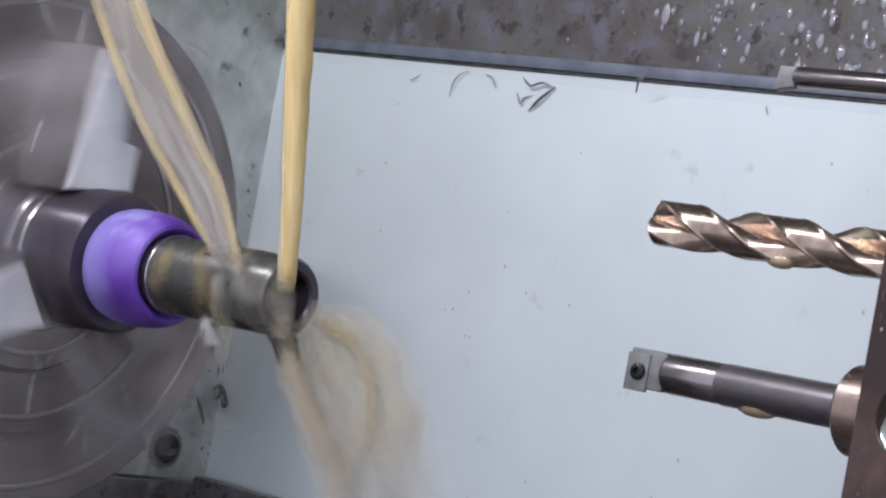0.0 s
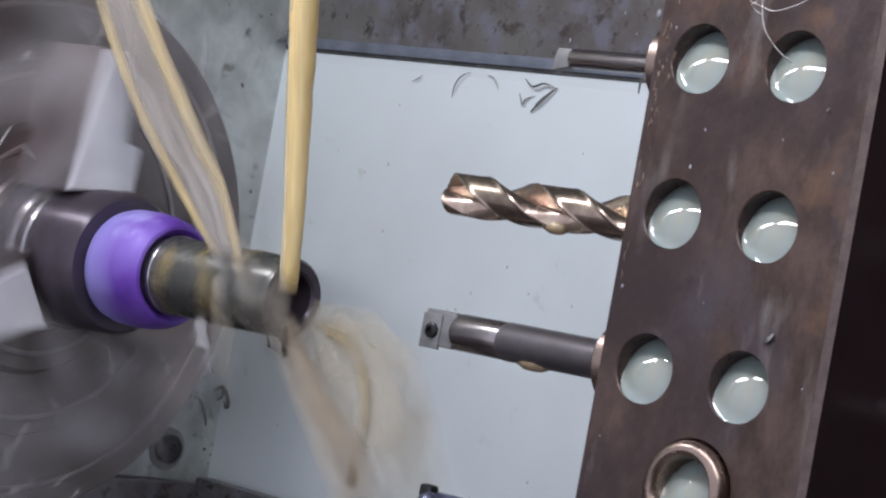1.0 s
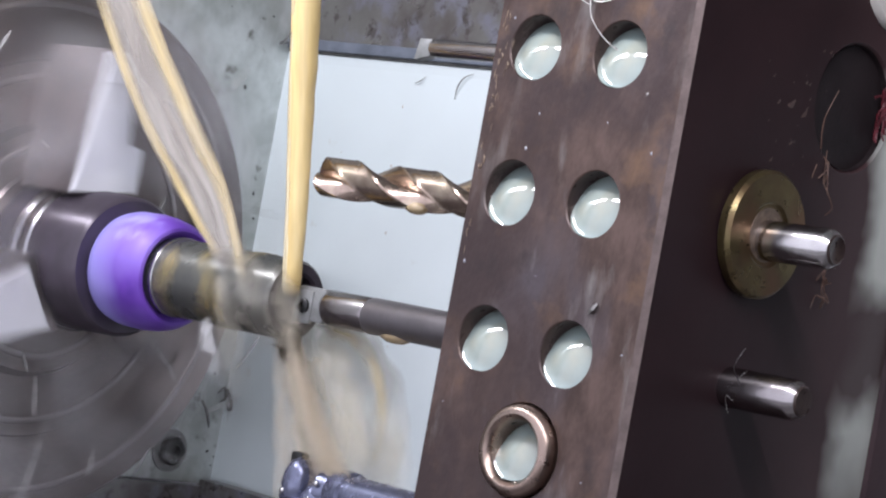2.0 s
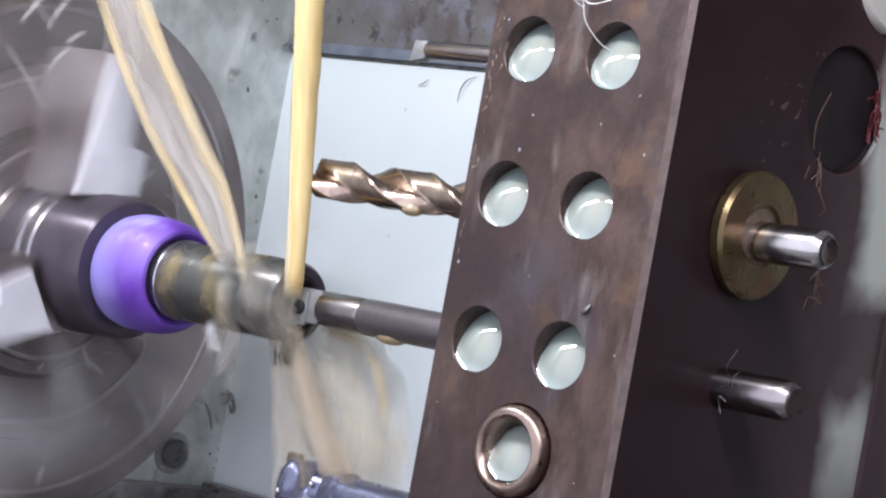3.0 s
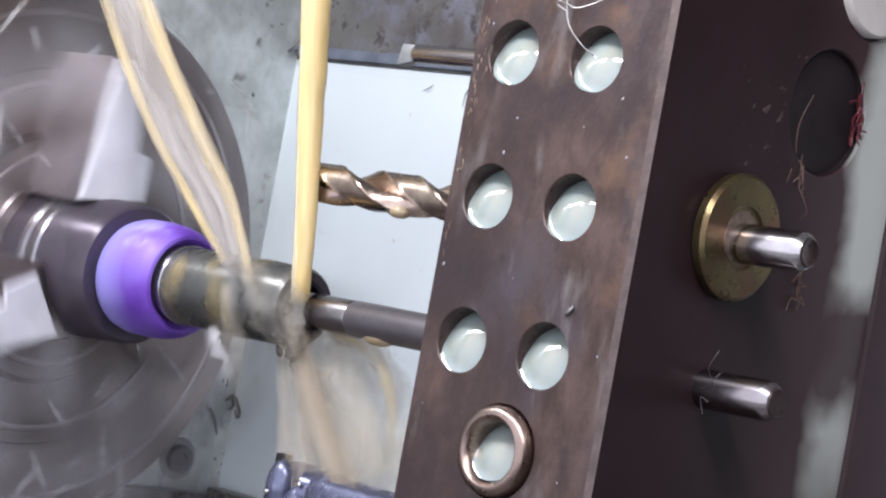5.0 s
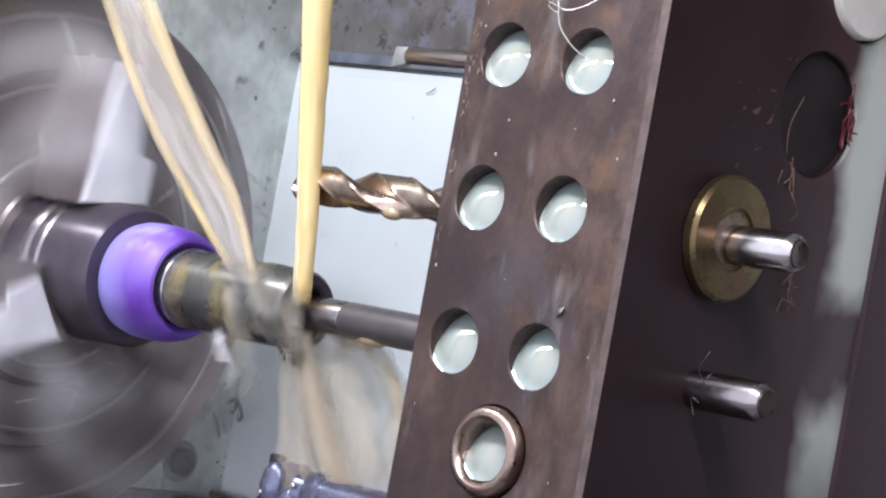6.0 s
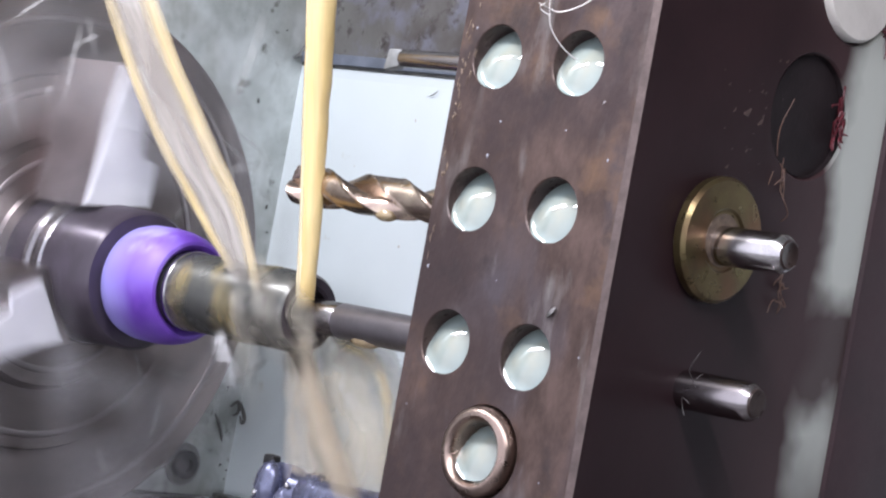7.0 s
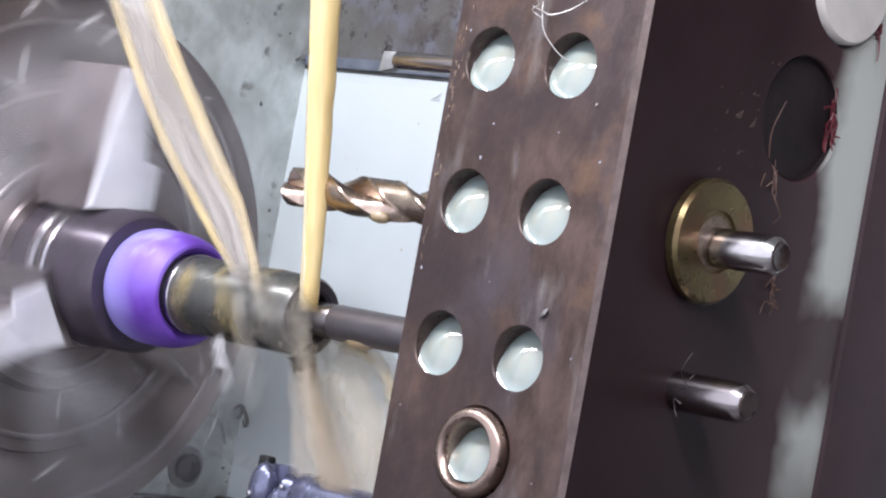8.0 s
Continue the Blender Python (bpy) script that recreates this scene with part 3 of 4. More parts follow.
for k in range(44):  # bare scratches along the worn edge
    z = rnd.gauss(66, 10) if rnd.random() < 0.8 else rnd.uniform(-30, 90)
    x, l = 212.8 + abs(rnd.gauss(0, 1.6)), rnd.uniform(0.5, 2.6)
    tube([(x, FACE - 0.02, z), (x + rnd.uniform(-0.3, 0.3), FACE - 0.05, z + l * 0.5), (x + rnd.uniform(-0.4, 0.4), FACE - 0.02, z + l)], (0.05, rnd.uniform(0.08, 0.32), 0.05), 5, 6, bm=bm)
tagged(part("worn_edge", bm, WORN, slide, "bare worn scratches"), kind="stuff")
bm = bmesh.new()
for k in range(26):  # rusty flecks on the flank
    y, z, r = rnd.gauss(3, 7), rnd.gauss(66, 13), rnd.uniform(0.2, 0.8) * (2.2 if k < 3 else 1)
    tube([(XF + 0.03, y - r, z - r * rnd.random()), (XF + 0.06, y, z), (XF + 0.03, y + r * rnd.random(), z + r)], (r * 0.2, r * 0.6, r * 0.2), 5, 5, flat=0.15, side=(0, 0.3, 1), bm=bm)
tagged(part("rust", bm, FLECK, slide, "dull rusty flecks"), kind="stuff")
bm = bmesh.new()
for k in range(15):  # fine coolant drops on the front
    x, z, r = rnd.uniform(214, 270), rnd.uniform(-50, 96), rnd.uniform(0.15, 0.38)
    if all(math.hypot(x - h[0], z - h[1]) > h[2] + 1.5 for h in holes):
        blob((x, FACE - 0.05, z), (r, 0.6 * r, r * rnd.uniform(1.0, 1.8)), bm, 8)
tagged(part("front_drops", bm, DROP, slide, "tiny clear coolant drops", smooth=80), kind="stuff")
bush = part("threaded_bushing", lathe([(0, 7.2), (-6.4, 7.2), (-8.0, 7.7), (-8.9, 8.7), (-8.9, 9.6), (-8.0, 10.8), (-6.4, 11.2), (0, 11.3)], 56), COPPERY, None, "brown polished steel bushing")
bush.data.transform(Matrix.Translation(Vector((243.0, FACE + 5.5, -23.9)) * 0.001 - Vector(slide["base"]) * 0.001) @ Matrix.Rotation(radians(90), 4, "Z"))
bush.parent = slide


def pool(x, z, r, y=FACE):
    """Coolant standing in a hole: it lies deep at the top and swells to the rim at the bottom."""
    p = thing("coolant_pool", (x, y + 8, z), "milky green-white coolant standing in a screw hole", "coolant pool", "pools in the block")
    bm = bmesh.new()
    seg, rings = 40, 16
    cen = bm.verts.new((x, y + 3.4, z))
    last = None
    for k in range(1, rings + 1):
        q = k / rings
        ring = []
        for i in range(seg):
            a = 2 * math.pi * i / seg
            u, v = q * math.cos(a), q * math.sin(a)
            lean = 4.0 + 3.3 * (0.9 * v + 0.1 * u)          # deeper at the top and away from the rim
            swell = -2.5 * (1 - q * q) - 3.0 * (max(0, q - 0.62) / 0.38) ** 2 * max(0.0, -0.45 - v * 0.75 - u * 0.5)
            ring.append(bm.verts.new((x + r * u * 0.995, y + max(-0.5, lean + swell), z + r * v * 0.995)))
        for i in range(seg):
            j = (i + 1) % seg
            if last is None:
                bm.faces.new((cen, ring[i], ring[j]))
            else:
                bm.faces.new((last[i], last[j], ring[j], ring[i]))
        last = ring
    cen.co.y = y + 1.5
    part("liquid", bm, POOL, p, smooth=80)
    return p


moving = [slide]
for z in ROWS_Z:
    for x in COLS_X:
        moving.append(pool(x, z, 8.0))
moving.append(pool(243.0, -23.9, 7.2, FACE - 2.4))

# twist drill
DZ = 36.2
drill = thing("twist_drill", (211, 0, DZ), "bronze-coloured twist drill with bright wet flutes", "drill")
bm = bmesh.new()
R, PITCH, NS = 5.85, 62.0, 64
X0 = 119.4
rings = []
xs = [X0, X0 + 0.15, X0 + 0.8, X0 + 1.6, X0 + 2.6, X0 + 3.5] + [X0 + 3.6 + 0.9 * k for k in range(106)]
for x in xs:
    cone = min(1.0, max(0.03, (x - X0) / 3.4))
    ring = []
    for i in range(NS):
        a = 2 * math.pi * i / NS
        w = abs(((a / math.pi) % 1.0) - 0.5) * 2          # 1 on a land, 0 in a flute
        if w > 0.52:
            rr = R * (1.0 if w < 0.58 else 0.97)
        else:
            rr = R * (0.30 + 0.70 * (w / 0.52) ** 1.25)
        rr = min(rr, R * cone)
        th = a + 2 * math.pi * (x - X0) / PITCH + 0.85
        ring.append(bm.verts.new((x, rr * math.cos(th), DZ + rr * math.sin(th))))
    rings.append(ring)
for a, b in zip(rings, rings[1:]):
    for i in range(NS):
        bm.faces.new((a[i], a[(i + 1) % NS], b[(i + 1) % NS], b[i]))
bm.faces.new(rings[0])
part("fluted_body", bm, BRONZE, drill, smooth=34)
part("shank", lathe([(268, 0), (268, 4.9), (295.8, 4.9), (297.0, 4.4), (297.8, 3.7)], 40, 0, DZ), BRIGHT, drill, "bright ground shank")
part("shank_end", lathe([(297.8, 3.7), (298.2, 3.2), (297.8, 2.6), (297.8, 0)], 40, 0, DZ), BORE, drill, "dark chamfered end")
moving.append(drill)

wash = thing("stop_washer", (277, 0, DZ), "yellow zinc-plated stop washer on the drill shank", "washer")
part("disc", lathe([(XF + 0.1, 5.2), (XF + 0.1, 14.9), (XF + 0.7, 15.6), (XF + 2.8, 15.6), (XF + 3.8, 14.7), (XF + 3.9, 8.0), (XF + 3.3, 7.4), (XF + 3.3, 6.6)], 64, -0.4, DZ + 1.2), ZINC, wash)
part("hub", lathe([(XF + 3.1, 6.7), (XF + 3.4, 6.5), (XF + 3.4, 2.0)], 48, -0.4, DZ + 1.2), WORN, wash, "worn brown hub")
moving.append(wash)

# boring bar
boring = thing("boring_bar", (211, 0, 0), "grey-brown steel boring bar with a screwed carbide insert", "boring bar")
part("bar", lathe([(133.6, 0), (133.6, 4.5), (134.1, 4.9), (150.6, 4.9), (151.2, 5.15), (270, 5.15)], 48), DULLBAR, boring)
part("neck_band", lathe([(134.2, 4.85), (134.6, 5.0), (150.0, 5.0), (150.5, 4.9)], 48), CARBIDE, boring, "brown-tinted glossy neck")
part("bar_end", lathe([(270, 0), (270, 4.9), (293.6, 4.9), (295.0, 4.4), (296.0, 3.7)], 48), CARBIDE, boring, "bright ground end")
part("end_cap", lathe([(296.0, 3.7), (296.5, 3.3), (296.5, 0)], 48), BORE, boring, "dark chamfered end")
part("head", box(122.9, 134.0, -3.0, 3.6, -4.9, 4.8, 0.5), INSERT, boring, "flat grey cutter head")
ins = part("insert", box(122.5, 129.4, -3.5, -2.5, -5.7, 3.6, 0.25), INSERT, boring, "grey carbide insert")
scr = part("insert_screw", lathe([(0, 2.1), (-0.8, 2.05), (-1.2, 1.5), (-1.2, 1.0), (-0.3, 0.9), (-0.3, 0)], 20), BLACK, None, "black insert screw")
scr.data.transform(Matrix.Translation((Vector((126.6, -3.5, -0.9)) - Vector(boring["base"])) * 0.001) @ Matrix.Rotation(radians(90), 4, "Z"))
scr.parent = boring
def sleeve(z, r, parent):
    """The clamping sleeve that stands out of the block round a bar."""
    part("sleeve", lathe([(188.0, r * 0.48), (188.0, 10.0), (188.8, 10.7), (211.6, 10.7)], 56, 0, z), COPPERY, parent, "brown polished clamping sleeve")


sleeve(0.0, 10.0, boring)
moving.append(boring)

# small grooving bar
small = thing("grooving_bar", (211, 0, 75.4), "thin bright steel grooving bar with a grey tip", "boring bar")
part("bar", lathe([(155.6, 0), (155.6, 2.3), (156.0, 2.6), (212, 2.6)], 32, 0, 75.4), CARBIDE, small)
sleeve(75.4, 6.0, small)
bm = box(150.4, 156.2, -2.0, 1.4, 72.8, 77.6, 0.3)
for v in bm.verts:
    if v.co.x < 152 and v.co.z > 75:
        v.co.x += 1.0
    if v.co.x < 152 and v.co.z < 75:
        v.co.z -= 1.2
part("tip", bm, INSERT, small, "grey carbide tip")
moving.append(small)

# indexable drill
BZ = -50.2
idx = thing("indexable_drill", (211, 0, BZ), "blue-black indexable drill with two pocketed inserts", "drill")
part("shank", lathe([(150, 0), (150, 6.6), (151, 7.2), (155.5, 7.2), (156.2, 6.3), (212, 6.3)], 40, 0, BZ), BLUED, idx)
bm = lathe([(131.0, 0), (131.8, 5.2), (133.6, 7.6), (143, 7.8), (146, 6.6), (150.2, 5.8)], 28, 0, BZ)
for v in bm.verts:
    if v.co.y < -1.5 and v.co.x < 144 and v.co.z > BZ - 3:
        v.co.y = -1.5
part("head", bm, BLUED, idx)
part("tip", box(132.0, 136.5, -3.5, 0, BZ + 5.5, BZ + 9.2, 0.9), BLACK, idx, "dark carbide corner")
part("insert", blob((136.2, -3.2, BZ + 0.2), (4.6, 4.0, 7.6), seg=16), BLUED, idx, "rounded blue-grey insert")
part("insert", blob((144.6, -4.0, BZ - 4.6), (4.2, 3.6, 6.4), seg=16), BLUED, idx, "rounded blue-grey insert")
for x, z in ((134.6, -2.0), (145.6, -2.6), (147.4, 2.2)):
    part("insert_screw", blob((x, -6.8, BZ + z), (0.9, 0.6, 0.9)), BRIGHT, idx)
moving.append(idx)


def hanging(x, z, r):
    d = thing("hanging_drop", (x, 0, z), "amber coolant drop hanging under a tool", "drop", "hanging drops")
    part("drop", blob((x, -0.6, z), r), AMBER, d, smooth=80)
    moving.append(d)


hanging(160.8, DZ - 4.9, (4.2, 2.6, 2.0))
hanging(161.6, -3.9, (6.5, 2.8, 2.5))

for x, z, s in ((257.7, 12.5, 1.2), (262.5, 64.0, 0.35)):
    c = thing("metal_chip", (x, FACE, z), "small bright metal chip stuck to the block", "chip", "chips on the block")
    part("flake", tube([(x - 0.9 * s, FACE - 0.3, z - 0.9 * s), (x, FACE - 0.7, z), (x + 0.9 * s, FACE - 0.4, z + 1.2 * s)], (0.3 * s, 1.0 * s, 0.3 * s), 4, 4, flat=0.4), WIRE, c)
    moving.append(c)

curl = thing("wire_curl", (246, FACE, 80), "bright curled swarf hooked into a screw hole", "swarf")
part("strand", tube([(240.2, FACE - 1.2, 88), (241.2, FACE - 2.0, 85.2), (242.8, FACE - 1.8, 80.4), (246.2, FACE + 0.6, 76), (250, FACE + 3, 73.6)], (0.16, 0.2, 0.16), 6, 20), WIRE, curl)
part("loop", tube([(236.5, FACE - 1, 87.0), (241, FACE - 2.2, 85.6), (245.5, FACE - 3, 84.6), (250, FACE - 2, 86.2), (254, FACE - 0.8, 89)], (0.1, 0.18, 0.17, 0.1), 6, 20), WIRE, curl)
part("knot", tube([(238, FACE - 1, 88.5), (240, FACE - 2.5, 87.0), (238.8, FACE - 3, 85.4), (241, FACE - 1, 84.2), (242, FACE - 2, 88)], (0.1, 0.18, 0.13), 6, 24), WIRE, curl)
moving.append(curl)


def tangle(name, label, c, size, n, mat_, r, seed):
    """A loose nest of fine swarf."""
    t = thing(name, c, label, "swarf")
    rnd = random.Random(seed)
    for k in range(n):
        pts = []
        p = Vector(c) + Vector([rnd.gauss(0, s * 0.4) for s in size])
        for j in range(4):
            pts.append(tuple(p))
            p = p + Vector([rnd.gauss(0, s * 0.45) for s in size])
        part("strand", tube(pts, (r, r * 1.2, r * 0.7), 5, 12), mat_, t)
    moving.append(t)


tangle("red_swarf", "red plastic swarf in the recess rim", (XF + 0.4, 43.5, 74.0), (1.0, 1.7, 5.2), 16, RED, 0.28, 3)
tangle("red_swarf", "red plastic swarf in the upper recess rim", (XF + 0.4, 55.5, 102.5), (1.0, 1.7, 4.0), 14, RED, 0.28, 4)
tangle("brown_swarf", "fine brown swarf caught behind the washer", (XF + 1.6, 19.5, 55.0), (2.0, 2.5, 9.0), 6, BROWN, 0.16, 5)
tangle("brown_swarf", "fine brown swarf on the block's flank", (XF + 1.6, 30.0, 27.0), (2.0, 4.0, 5.0), 6, BROWN, 0.16, 6)
tangle("bright_swarf", "thin bright swarf hooked on the bar end", (279.5, -3.5, 2.0), (4.5, 3.0, 7.0), 4, WIRE, 0.08, 7)

button = thing("pale_plug", (XF - 2, 43, 109.5), "pale round plug in the block's flank", "plug")
part("cap", lathe([(XF - 2.6, 15.4), (XF + 1.2, 15.4), (XF + 2.2, 14.6), (XF + 2.4, 0)], 48, 41.0, 110.5), PLUG, button)
moving.append(button)


# ---- coolant in flight
def sheet(pts, widths, thick, n=30, m=13, seed=0, ragged=0.12, soft=1.4, fade=0.35):
    """A curved falling sheet of coolant with a lens-shaped section; thin at its borders."""
    bm = bmesh.new()
    lay, acr, alo = (bm.verts.layers.float.new(w) for w in ("thin", "across", "along"))
    line = spline(pts, n)
    far = [0.0]
    for a, b in zip(line, line[1:]):
        far.append(far[-1] + (b - a).length)
    ws = np.interp(np.linspace(0, 1, n), np.linspace(0, 1, len(widths)), widths)
    rows = {1: [], -1: []}
    for k, p in enumerate(line):
        d = (line[min(k + 1, n - 1)] - line[max(k - 1, 0)]).normalized()
        u = d.cross(Vector((0, 1, 0))).normalized()
        for s in (1, -1):
            row = []
            for i in range(m):
                f = 2 * i / (m - 1) - 1
                q = p + u * (ws[k] * (0.5 * f + ragged * noise.noise((k * 0.22 + seed * 3.3, f * 2.0, seed)))) 
                q.y += s * thick * math.sqrt(max(0.0, 1 - f * f)) + 0.5 * noise.noise((k * 0.2, f * 1.2, seed + 9.0)) * (1 - abs(f))
                v = bm.verts.new(q)
                v[lay] = (max(0.0, 1 - f * f) ** soft) * min(1.0, (n - 1 - k) / (fade * n)) * min(1.0, 0.3 + k / 3)
                v[acr], v[alo] = 0.5 * f * (0.5 * ws[k] + 0.5 * max(widths)) + 40 * seed, far[k] + 17 * seed
                row.append(v)
            rows[s].append(row)
    for s in (1, -1):
        for a, b in zip(rows[s], rows[s][1:]):
            for i in range(m - 1):
                bm.faces.new((a[i], a[i + 1], b[i + 1], b[i]))
    return bm


flows = []   # (thing, sway in mm, turn in degrees, seed, lean in degrees until the bar enters)


def flow(name, bm, material, base, label, sway, turn, seed, lean=0.0):
    t = thing(name, base, label, "coolant")
    part("sheet", bm, material, t, smooth=80)
    flows.append((t, sway, turn, seed, lean))
    return t


jet = thing("coolant_jet", (127.5, -6, 5), "straight pale yellow coolant jet striking the bar's end", "coolant")
LINE = [(103, -6, 130), (112.5, -6, 84.6), (118.8, -6, 52), (124.5, -6, 24), (128.3, -6, 1.0)]


def stream(shift, radii, seed):
    """A round stream along the jet's line that breaks up where it strikes."""
    bm = tube([(x + shift[0], y + shift[1], z) for x, y, z in LINE], radii, 20, 48, rough=0.10, seed=seed)
    lay, acr, alo = (bm.verts.layers.float.new(w) for w in ("thin", "across", "along"))
    for v in bm.verts:
        v[lay] = max(0.0, min(1.0, (v.co.z - 1.0) / 7.0))
        v[acr], v[alo] = v.co.x + 0.21 * v.co.z + 30 * seed, v.co.z
    return bm


part("stream", stream((0, 0), (4.9, 4.2, 3.6, 3.0, 2.3), 2), JET, jet, smooth=80)
part("thread", stream((-0.9, -1.6), (2.9, 2.5, 2.0, 1.6, 1.1), 6), JETPALE, jet, "paler cream thread in the jet", smooth=80)
flows.append((jet, 0.35, 0.25, 1, 0.0))
fan = thing("coolant_jet", (110, -13, 10), "flat yellow-edged coolant jet striking the bar", "coolant")
part("edge_stream", sheet([(1, -13, 112), (27.0, -13, 79), (57.0, -13, 46.0), (86.6, -13.2, 21.4), (104.3, -13.6, 8)], (7.4, 6.0, 5.0, 4.4, 3.6), 0.6, n=40, seed=5, ragged=0.1, soft=1.3, fade=0.08), JETEDGE, fan, "soft yellow edge of the jet", smooth=80)
part("edge_stream", sheet([(22, -13, 112), (45.6, -13, 80), (77.0, -13, 48.0), (100.0, -13.2, 26.4), (116.2, -13.6, 3)], (9.4, 8.4, 7.2, 5.8, 4.4), 0.6, n=40, seed=8, ragged=0.1, soft=1.3, fade=0.08), JETEDGE, fan, "soft yellow edge of the jet", smooth=80)
part("film", sheet([(11.5, -12.4, 112), (36.5, -12.4, 79.5), (67.5, -12.4, 47.0), (94, -12.8, 24), (110.6, -13.2, 6)], (22, 19, 19, 16, 12), 0.7, n=40, seed=3, ragged=0.08, soft=0.7, fade=0.08), FILM, fan, "grey streaky film", smooth=80)
flows.append((fan, 0.5, 0.4, 2, 0.0))

# spent coolant falls off the bar's end; it leans outwards until the boring bar stands in its way
FALLS = (
    ("brown stream of spent coolant falling off the bar", CURTAIN, [(124, -1, -8), (132, -1, -21), (145, -1, -36), (160, -2, -53), (176, -2, -76)], (9, 12, 13, 15, 19), 1, 1.0, 0.35, -3),
    ("brown stream of spent coolant falling off the bar", CURTAIN, [(126, -4, -6), (133, -4, -19), (144, -5, -34), (157, -5, -50), (170, -6, -74)], (8, 10, 11, 12, 16), 2, 1.0, 0.35, -11),
    ("brown stream of spent coolant falling off the bar", CURTAIN, [(122, -2, -9), (127, -2, -21), (134, -3, -36), (142, -4, -53), (150, -4, -78)], (10, 14, 16, 18, 20), 3, 1.0, 0.4, -27),
    ("broad thin beige veil of coolant under the bar", VEIL, [(125, 4, -6), (133, 5, -15), (140, 6, -28), (147, 6, -46), (153, 7, -74)], (16, 25, 31, 33, 33), 7, 0.7, 0.3, -24),
    ("broad thin beige veil of coolant under the bar", VEIL, [(128, 10, -5), (139, 11, -12), (149, 12, -24), (156, 12, -42), (162, 12, -68)], (12, 20, 25, 26, 25), 8, 0.8, 0.3, -12),
    ("amber thread of coolant running off the boring bar", DRIP, [(131, 4, -5), (146, 4, -7), (157, 4, -14), (163, 4, -26), (164, 4, -44)], (4, 6, 6, 6, 4), 9, 1.2, 0.5, 6),
)
for label, stuff, pts, widths, k, soft, fade, lean in FALLS:
    flow("coolant_curtain", sheet(pts, widths, 0.5, n=40, m=17, seed=k, ragged=0.14, fade=fade, soft=soft), stuff, pts[0], label, 1.2, 3.5, 30 + k, lean)
flow("coolant_splash", sheet([(100, -12, -10), (104, -14, -14), (108, -14, -19), (111, -13, -26)], (5, 8, 9, 6), 1.0, seed=14, ragged=0.35), HAZE, (100, -12, -10), "white foam flung off the bar", 1.4, 9.0, 23)
flow("coolant_splash", sheet([(107, -14, 4), (111, -16, -4), (115, -15.5, -12), (119, -14.5, -22), (123, -14, -34)], (7, 10, 12, 12, 10), 1.0, seed=4, fade=0.8, ragged=0.25), MIST, (107, -14, 4), "pale splash where the jets meet the bar", 0.8, 5.0, 6)
flow("coolant_splash", sheet([(110, -13.5, 12), (117, -15, 7), (123, -15, -2), (129, -12, -9), (136, -8, -13)], (9, 13, 16, 14, 8), 1.2, seed=5, ragged=0.25), MIST, (117, -14, 4), "pale splash round the bar's end", 1.0, 7.0, 7)
flow("coolant_splash", sheet([(122, -9, 8), (126, -10, 4), (129, -10, -2), (131, -9, -9), (133, -8, -18)], (7, 10, 12, 12, 9), 1.2, seed=9, ragged=0.3), MIST, (127, -8, 4), "beige splash where the jet meets the bore", 0.6, 8.0, 17)

# white swirl, and streaks flung round the chuck
sprays = []
for k in range(3):
    rnd = random.Random(80 + k)
    s = tagged(thing("chuck_swirl", (34 + 3 * k, 0, 0), "thin white swirl round the spinning chuck", "coolant"), kind="stuff")
    bm = bmesh.new()
    lay = bm.verts.layers.float.new("thin")
    g = []
    for r in np.linspace(24, 92, 18):
        row = []
        for i in range(72):
            a = 2 * math.pi * i / 72
            v = bm.verts.new((34 + 3 * k + 1.5 * noise.noise((r * 0.1, a * 2, k)) - 0.30 * max(0, r - 40), r * math.cos(a), r * math.sin(a)))
            f = noise.noise((r * 0.045, math.cos(a - r * 0.02) * 1.6 + k * 5, math.sin(a - r * 0.02) * 1.6)) * 1.3 + 0.25
            v[lay] = max(0.0, min(1.0, f)) * min(1, (r - 24) / 12) * min(1, (92 - r) / 22)
            row.append(v)
        g.append(row)
    for a, b in zip(g, g[1:]):
        for i in range(72):
            bm.faces.new((a[i], a[(i + 1) % 72], b[(i + 1) % 72], b[i]))
    part("swirl", bm, SWIRL, s, smooth=80)
    sprays.append((s, rnd))
for k in range(8):
    rnd = random.Random(40 + k)
    s = tagged(thing("coolant_spray", (9 + k, 0, 0), "white streaks of coolant flung off the chuck", "coolant"), kind="stuff")
    bm = bmesh.new()
    lay = bm.verts.layers.float.new("thin")
    for j in range(7):
        r0, a0 = rnd.uniform(30, 84), rnd.uniform(0, 6.283)
        ln, sw = rnd.uniform(3, 15) if j else rnd.uniform(22, 42), rnd.uniform(-0.5, 0.5)
        x0 = 9 + k
        pts = [(x0 + 0.2 * q, (r0 + ln * q) * math.cos(a0 + sw * q * 0.4), (r0 + ln * q) * math.sin(a0 + sw * q * 0.4)) for q in (0, 0.33, 0.66, 1)]
        tube(pts, (0.1, 0.38, 0.5, 0.15), 6, 10, bm=bm)
    for v in bm.verts:
        v[lay] = 0.75
    part("streaks", bm, SPRAY, s, smooth=80)
    sprays.append((s, rnd))

# ---- drops and chips on the walls
bm = bmesh.new()
rnd = random.Random(11)
for k in range(330):
    x, z = 120 + rnd.gauss(85, 60), ZT + 9 + rnd.random() * 48
    if x < 110 and rnd.random() < 0.6:
        continue
    r = rnd.uniform(0.3, 1.1) * (1.5 if rnd.random() < 0.12 else 1)
    blob((x, YP - 1.3, z), (r, 0.55 * r, r * rnd.uniform(0.9, 2.2)), bm, 8)
for k in range(46):   # larger ones that run together
    x, z = rnd.uniform(120, 300), ZT + 9 + rnd.random() * 45
    r = rnd.uniform(0.8, 1.8)
    blob((x, YP - 1.3, z), (r, 0.5, r * rnd.uniform(0.8, 2.6)), bm, 10)
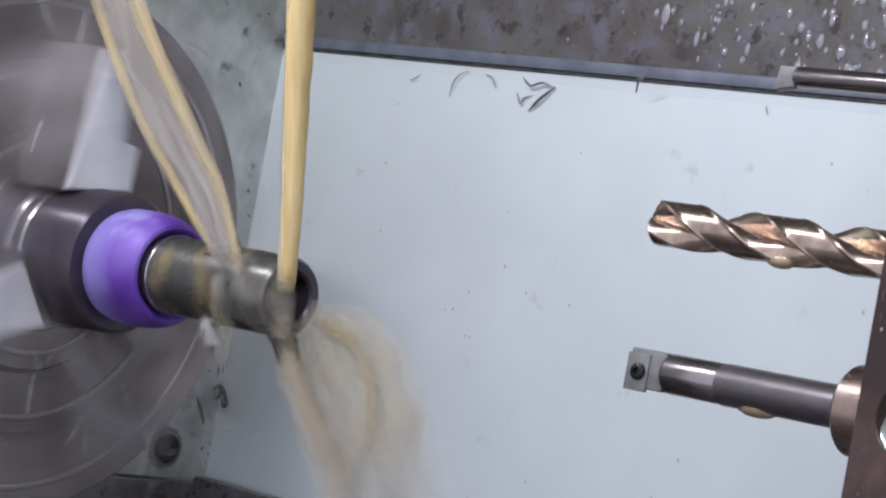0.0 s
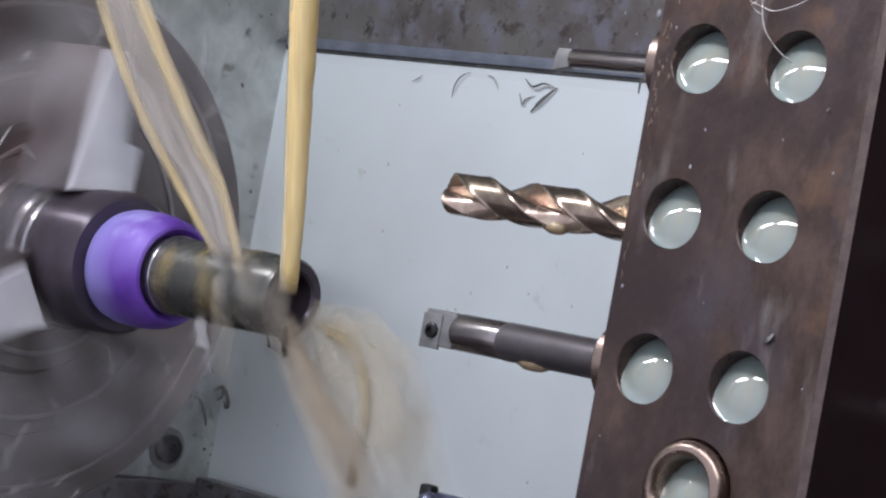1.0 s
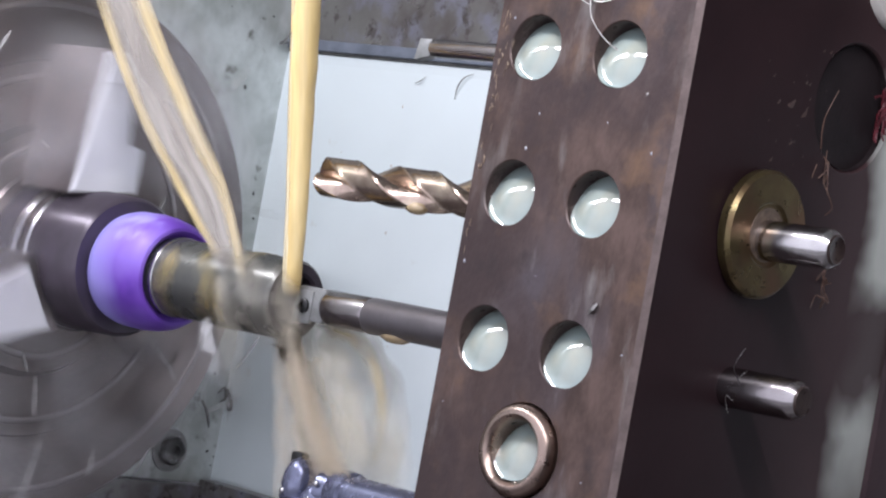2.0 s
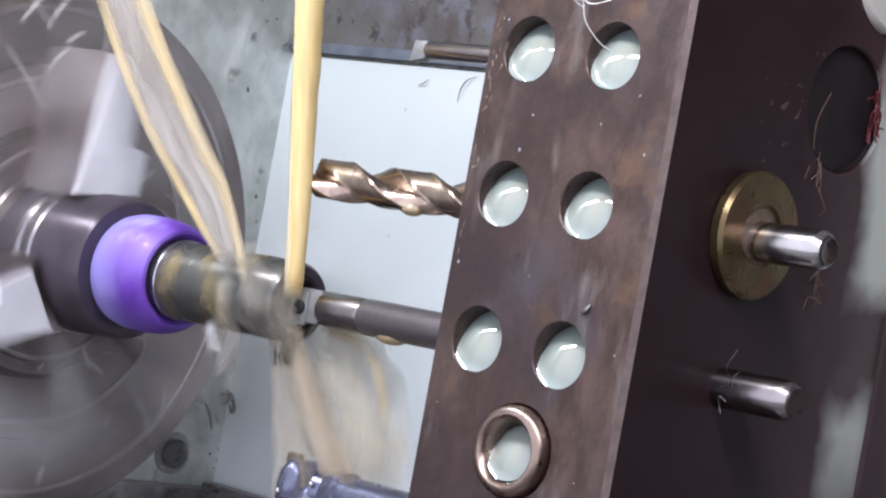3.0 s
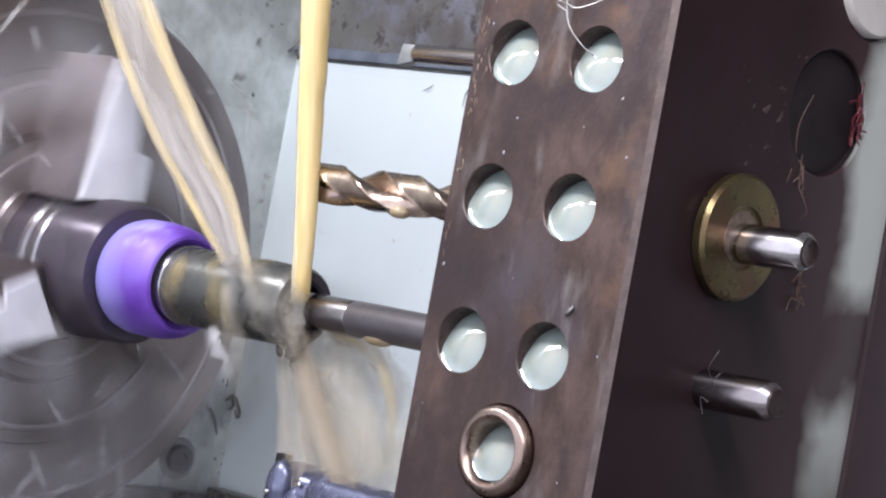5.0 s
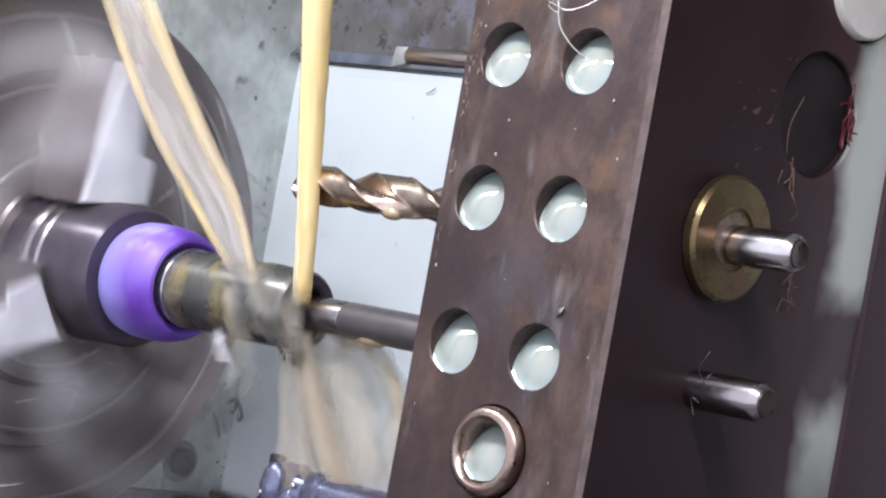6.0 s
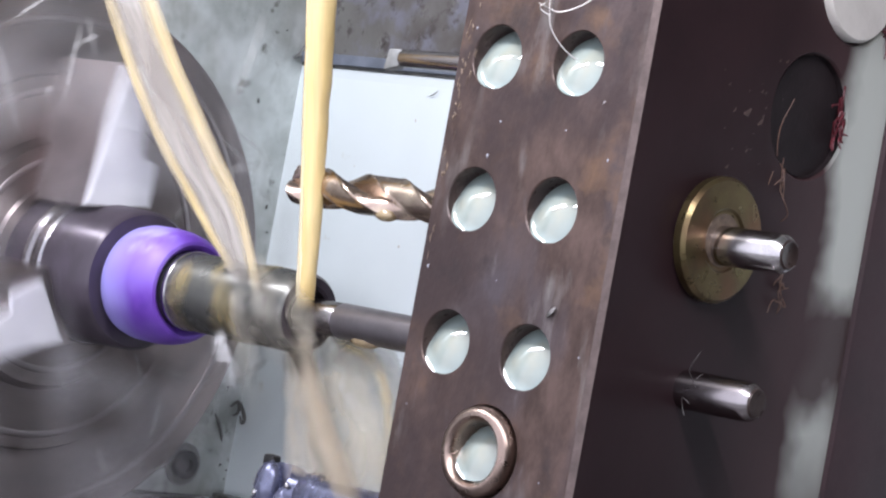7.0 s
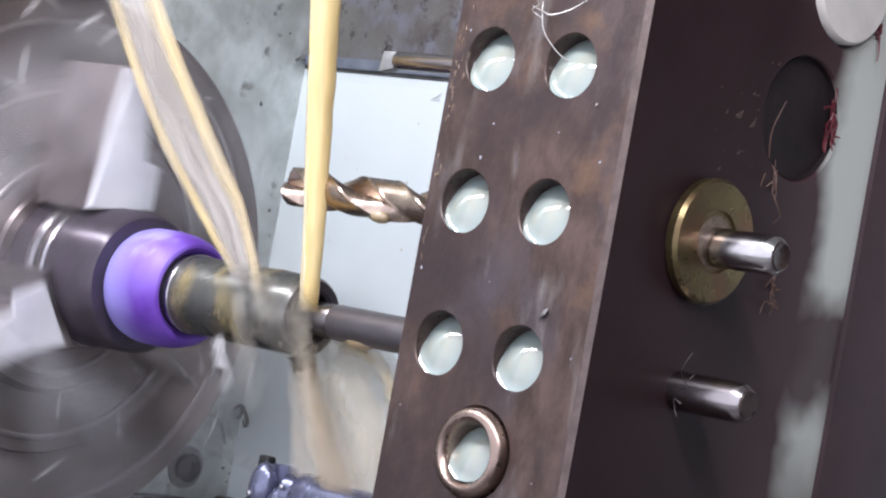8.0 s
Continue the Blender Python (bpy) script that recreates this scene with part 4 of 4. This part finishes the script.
tagged(part("wall_drops", bm, DROP, origin=(200, YP - 7, ZT + 20), smooth=80), "clear coolant drops clinging to the dark wall", "drops", kind="stuff")
bm = bmesh.new()
for k in range(34):
    x, z = rnd.uniform(-30, 230), rnd.uniform(ZB + 10, ZT - 10)
    r = rnd.uniform(0.25, 0.6)
    blob((x, YP - 0.1, z), (r, 0.3 * r, r * 1.3), bm, 8)
tagged(part("panel_drops", bm, SPOT, origin=(120, YP, 0), smooth=80), "small drops on the white panel", "drops", kind="stuff")


def swarf_on_panel(pts, r):
    c = thing("curled_chip", pts[0], "dark curled chip stuck to the white panel", "chip", "chips on the panel")
    part("strand", tube(pts, (r * 0.3, r * 0.7, r * 0.65, r * 0.25), 6, 18), SWARF, c)


K = YP - 0.8
swarf_on_panel([(15.0, K, 81.5), (18.2, K - 0.6, 82.4), (19.8, K, 84.1)], 0.3)
swarf_on_panel([(35.9, K, 77.1), (37.0, K - 0.6, 81.7), (39.5, K - 0.8, 84.9), (42.9, K, 86.7)], 0.35)
swarf_on_panel([(51.2, K, 86.3), (55.3, K - 0.8, 85.0), (57.5, K, 81.6)], 0.3)
swarf_on_panel([(67.5, K, 80.9), (70.3, K - 0.6, 77.2), (71.1, K, 79.3), (74.7, K, 80.5)], 0.45)
swarf_on_panel([(74.2, K, 75.0), (78.9, K - 0.8, 79.3), (84.2, K, 84.2)], 0.8)
swarf_on_panel([(70.0, K - 1, 86.0), (74.5, K - 1.6, 83.6), (79.0, K - 1.2, 85.0), (84.0, K - 1, 84.0)], 0.6)
swarf_on_panel([(123.9, K - 5, 84.3), (126.6, K - 8, 88.2), (128.4, K - 8.5, 89.0), (130.6, K - 8, 92.3)], 0.8)
swarf_on_panel([(173.1, K, 84.8), (173.4, K - 0.4, 83.5), (174.2, K, 81.8)], 0.3)
swarf_on_panel([(-40.4, K, 83.4), (-39.5, K - 0.5, 83.0), (-38.4, K, 83.3)], 0.6)
HX = XH + 0.5
swarf_on_panel([(HX, 128.3, -46.5), (HX + 0.6, 130.5, -49.5), (HX, 133.2, -53.9), (HX, 134.0, -56.5)], 1.0)
swarf_on_panel([(HX, 135.3, -43.0), (HX + 0.6, 138.0, -41.0), (HX + 0.8, 139.0, -44.5), (HX, 137.0, -46.5)], 1.1)
swarf_on_panel([(-54.0, K, -41.0), (-51.8, K - 0.6, -43.5), (-49.9, K - 0.6, -47.0), (-51.8, K, -48.5), (-53.4, K, -46.0)], 1.1)
swarf_on_panel([(-54.0, K - 1, 92.0), (-52, K - 7, 90.5), (-48.0, K - 8.6, 91.5), (-46, K - 8.5, 95.0)], 1.0)
# grime specks on the headstock and along the corner
bm = bmesh.new()
rnd = random.Random(21)
for k in range(54):
    if rnd.random() < 0.16:
        y, z = YP - abs(rnd.gauss(0, 4)), rnd.uniform(-72, 105)
    else:
        y, z = rnd.uniform(20, YP), rnd.uniform(-72, 105)
    r = rnd.uniform(0.25, 0.8) * (1.8 if rnd.random() < 0.08 else 1)
    q = rnd.uniform(-1, 1)
    tube([(XH + 0.05, y, z), (XH + 0.1, y + r * q, z + 0.8 * r), (XH + 0.05, y + 2.2 * r * q * rnd.random(), z + 2.6 * r * rnd.random())], (r * 0.3, r * 0.7, r * 0.25), 6, 7, bm=bm)
tagged(part("wall_grime", bm, GAP, origin=(XH, 80, 0), smooth=80), "black specks of oily grime on the headstock wall", "grime", kind="stuff")


# ---- what moves
SLIDE = [(0.0, 129.0), (0.5, 92.86), (1.0, 56.7), (1.5, 20.36), (1.6, 13.5), (1.7, 8.0), (1.8, 5.9), (2.2, 4.5), (2.8, 2.43), (3.0, 1.71), (3.5, 0.0), (4.0, -1.95),
         (4.5, -3.6), (6.0, -8.9), (6.5, -10.85), (7.0, -12.65), (7.5, -14.5), (8.0, -16.0)]


def at(ob, dx=0.0, dy=0.0, dz=0.0, rx=0.0, ry=0.0, rz=0.0):
    b = ob["base"]
    return pose((b[0] + dx) / 1000, (b[1] + dy) / 1000, (b[2] + dz) / 1000, rx, ry, rz)


def motions():
    for ob in moving:
        walk(ob, [(t, at(ob, s)) for t, s in SLIDE])
    for ob in (chuck, collar, work):
        walk(ob, [(k / 30, at(ob, rx=72 * k)) for k in range(241)])
    for ob, sway, turn, seed, lean in flows:
        r = random.Random(seed)
        out = [lean * min(1.0, max(0.0, (2.0 - k / 10) / 0.4)) for k in range(81)]
        walk(ob, [(k / 10, at(ob, r.uniform(-sway, sway), r.uniform(-sway, sway) * 0.4, 0, r.uniform(-turn, turn) * 0.3, out[k] + r.uniform(-turn, turn), r.uniform(-turn, turn))) for k in range(81)])
    for ob, r in sprays:
        a0, turn = r.uniform(0, 360), r.uniform(38, 70)
        walk(ob, [(k / 10, at(ob, r.uniform(-1, 1), r.uniform(-4, 4), r.uniform(-4, 4), a0 + turn * k)) for k in range(81)])


motions()
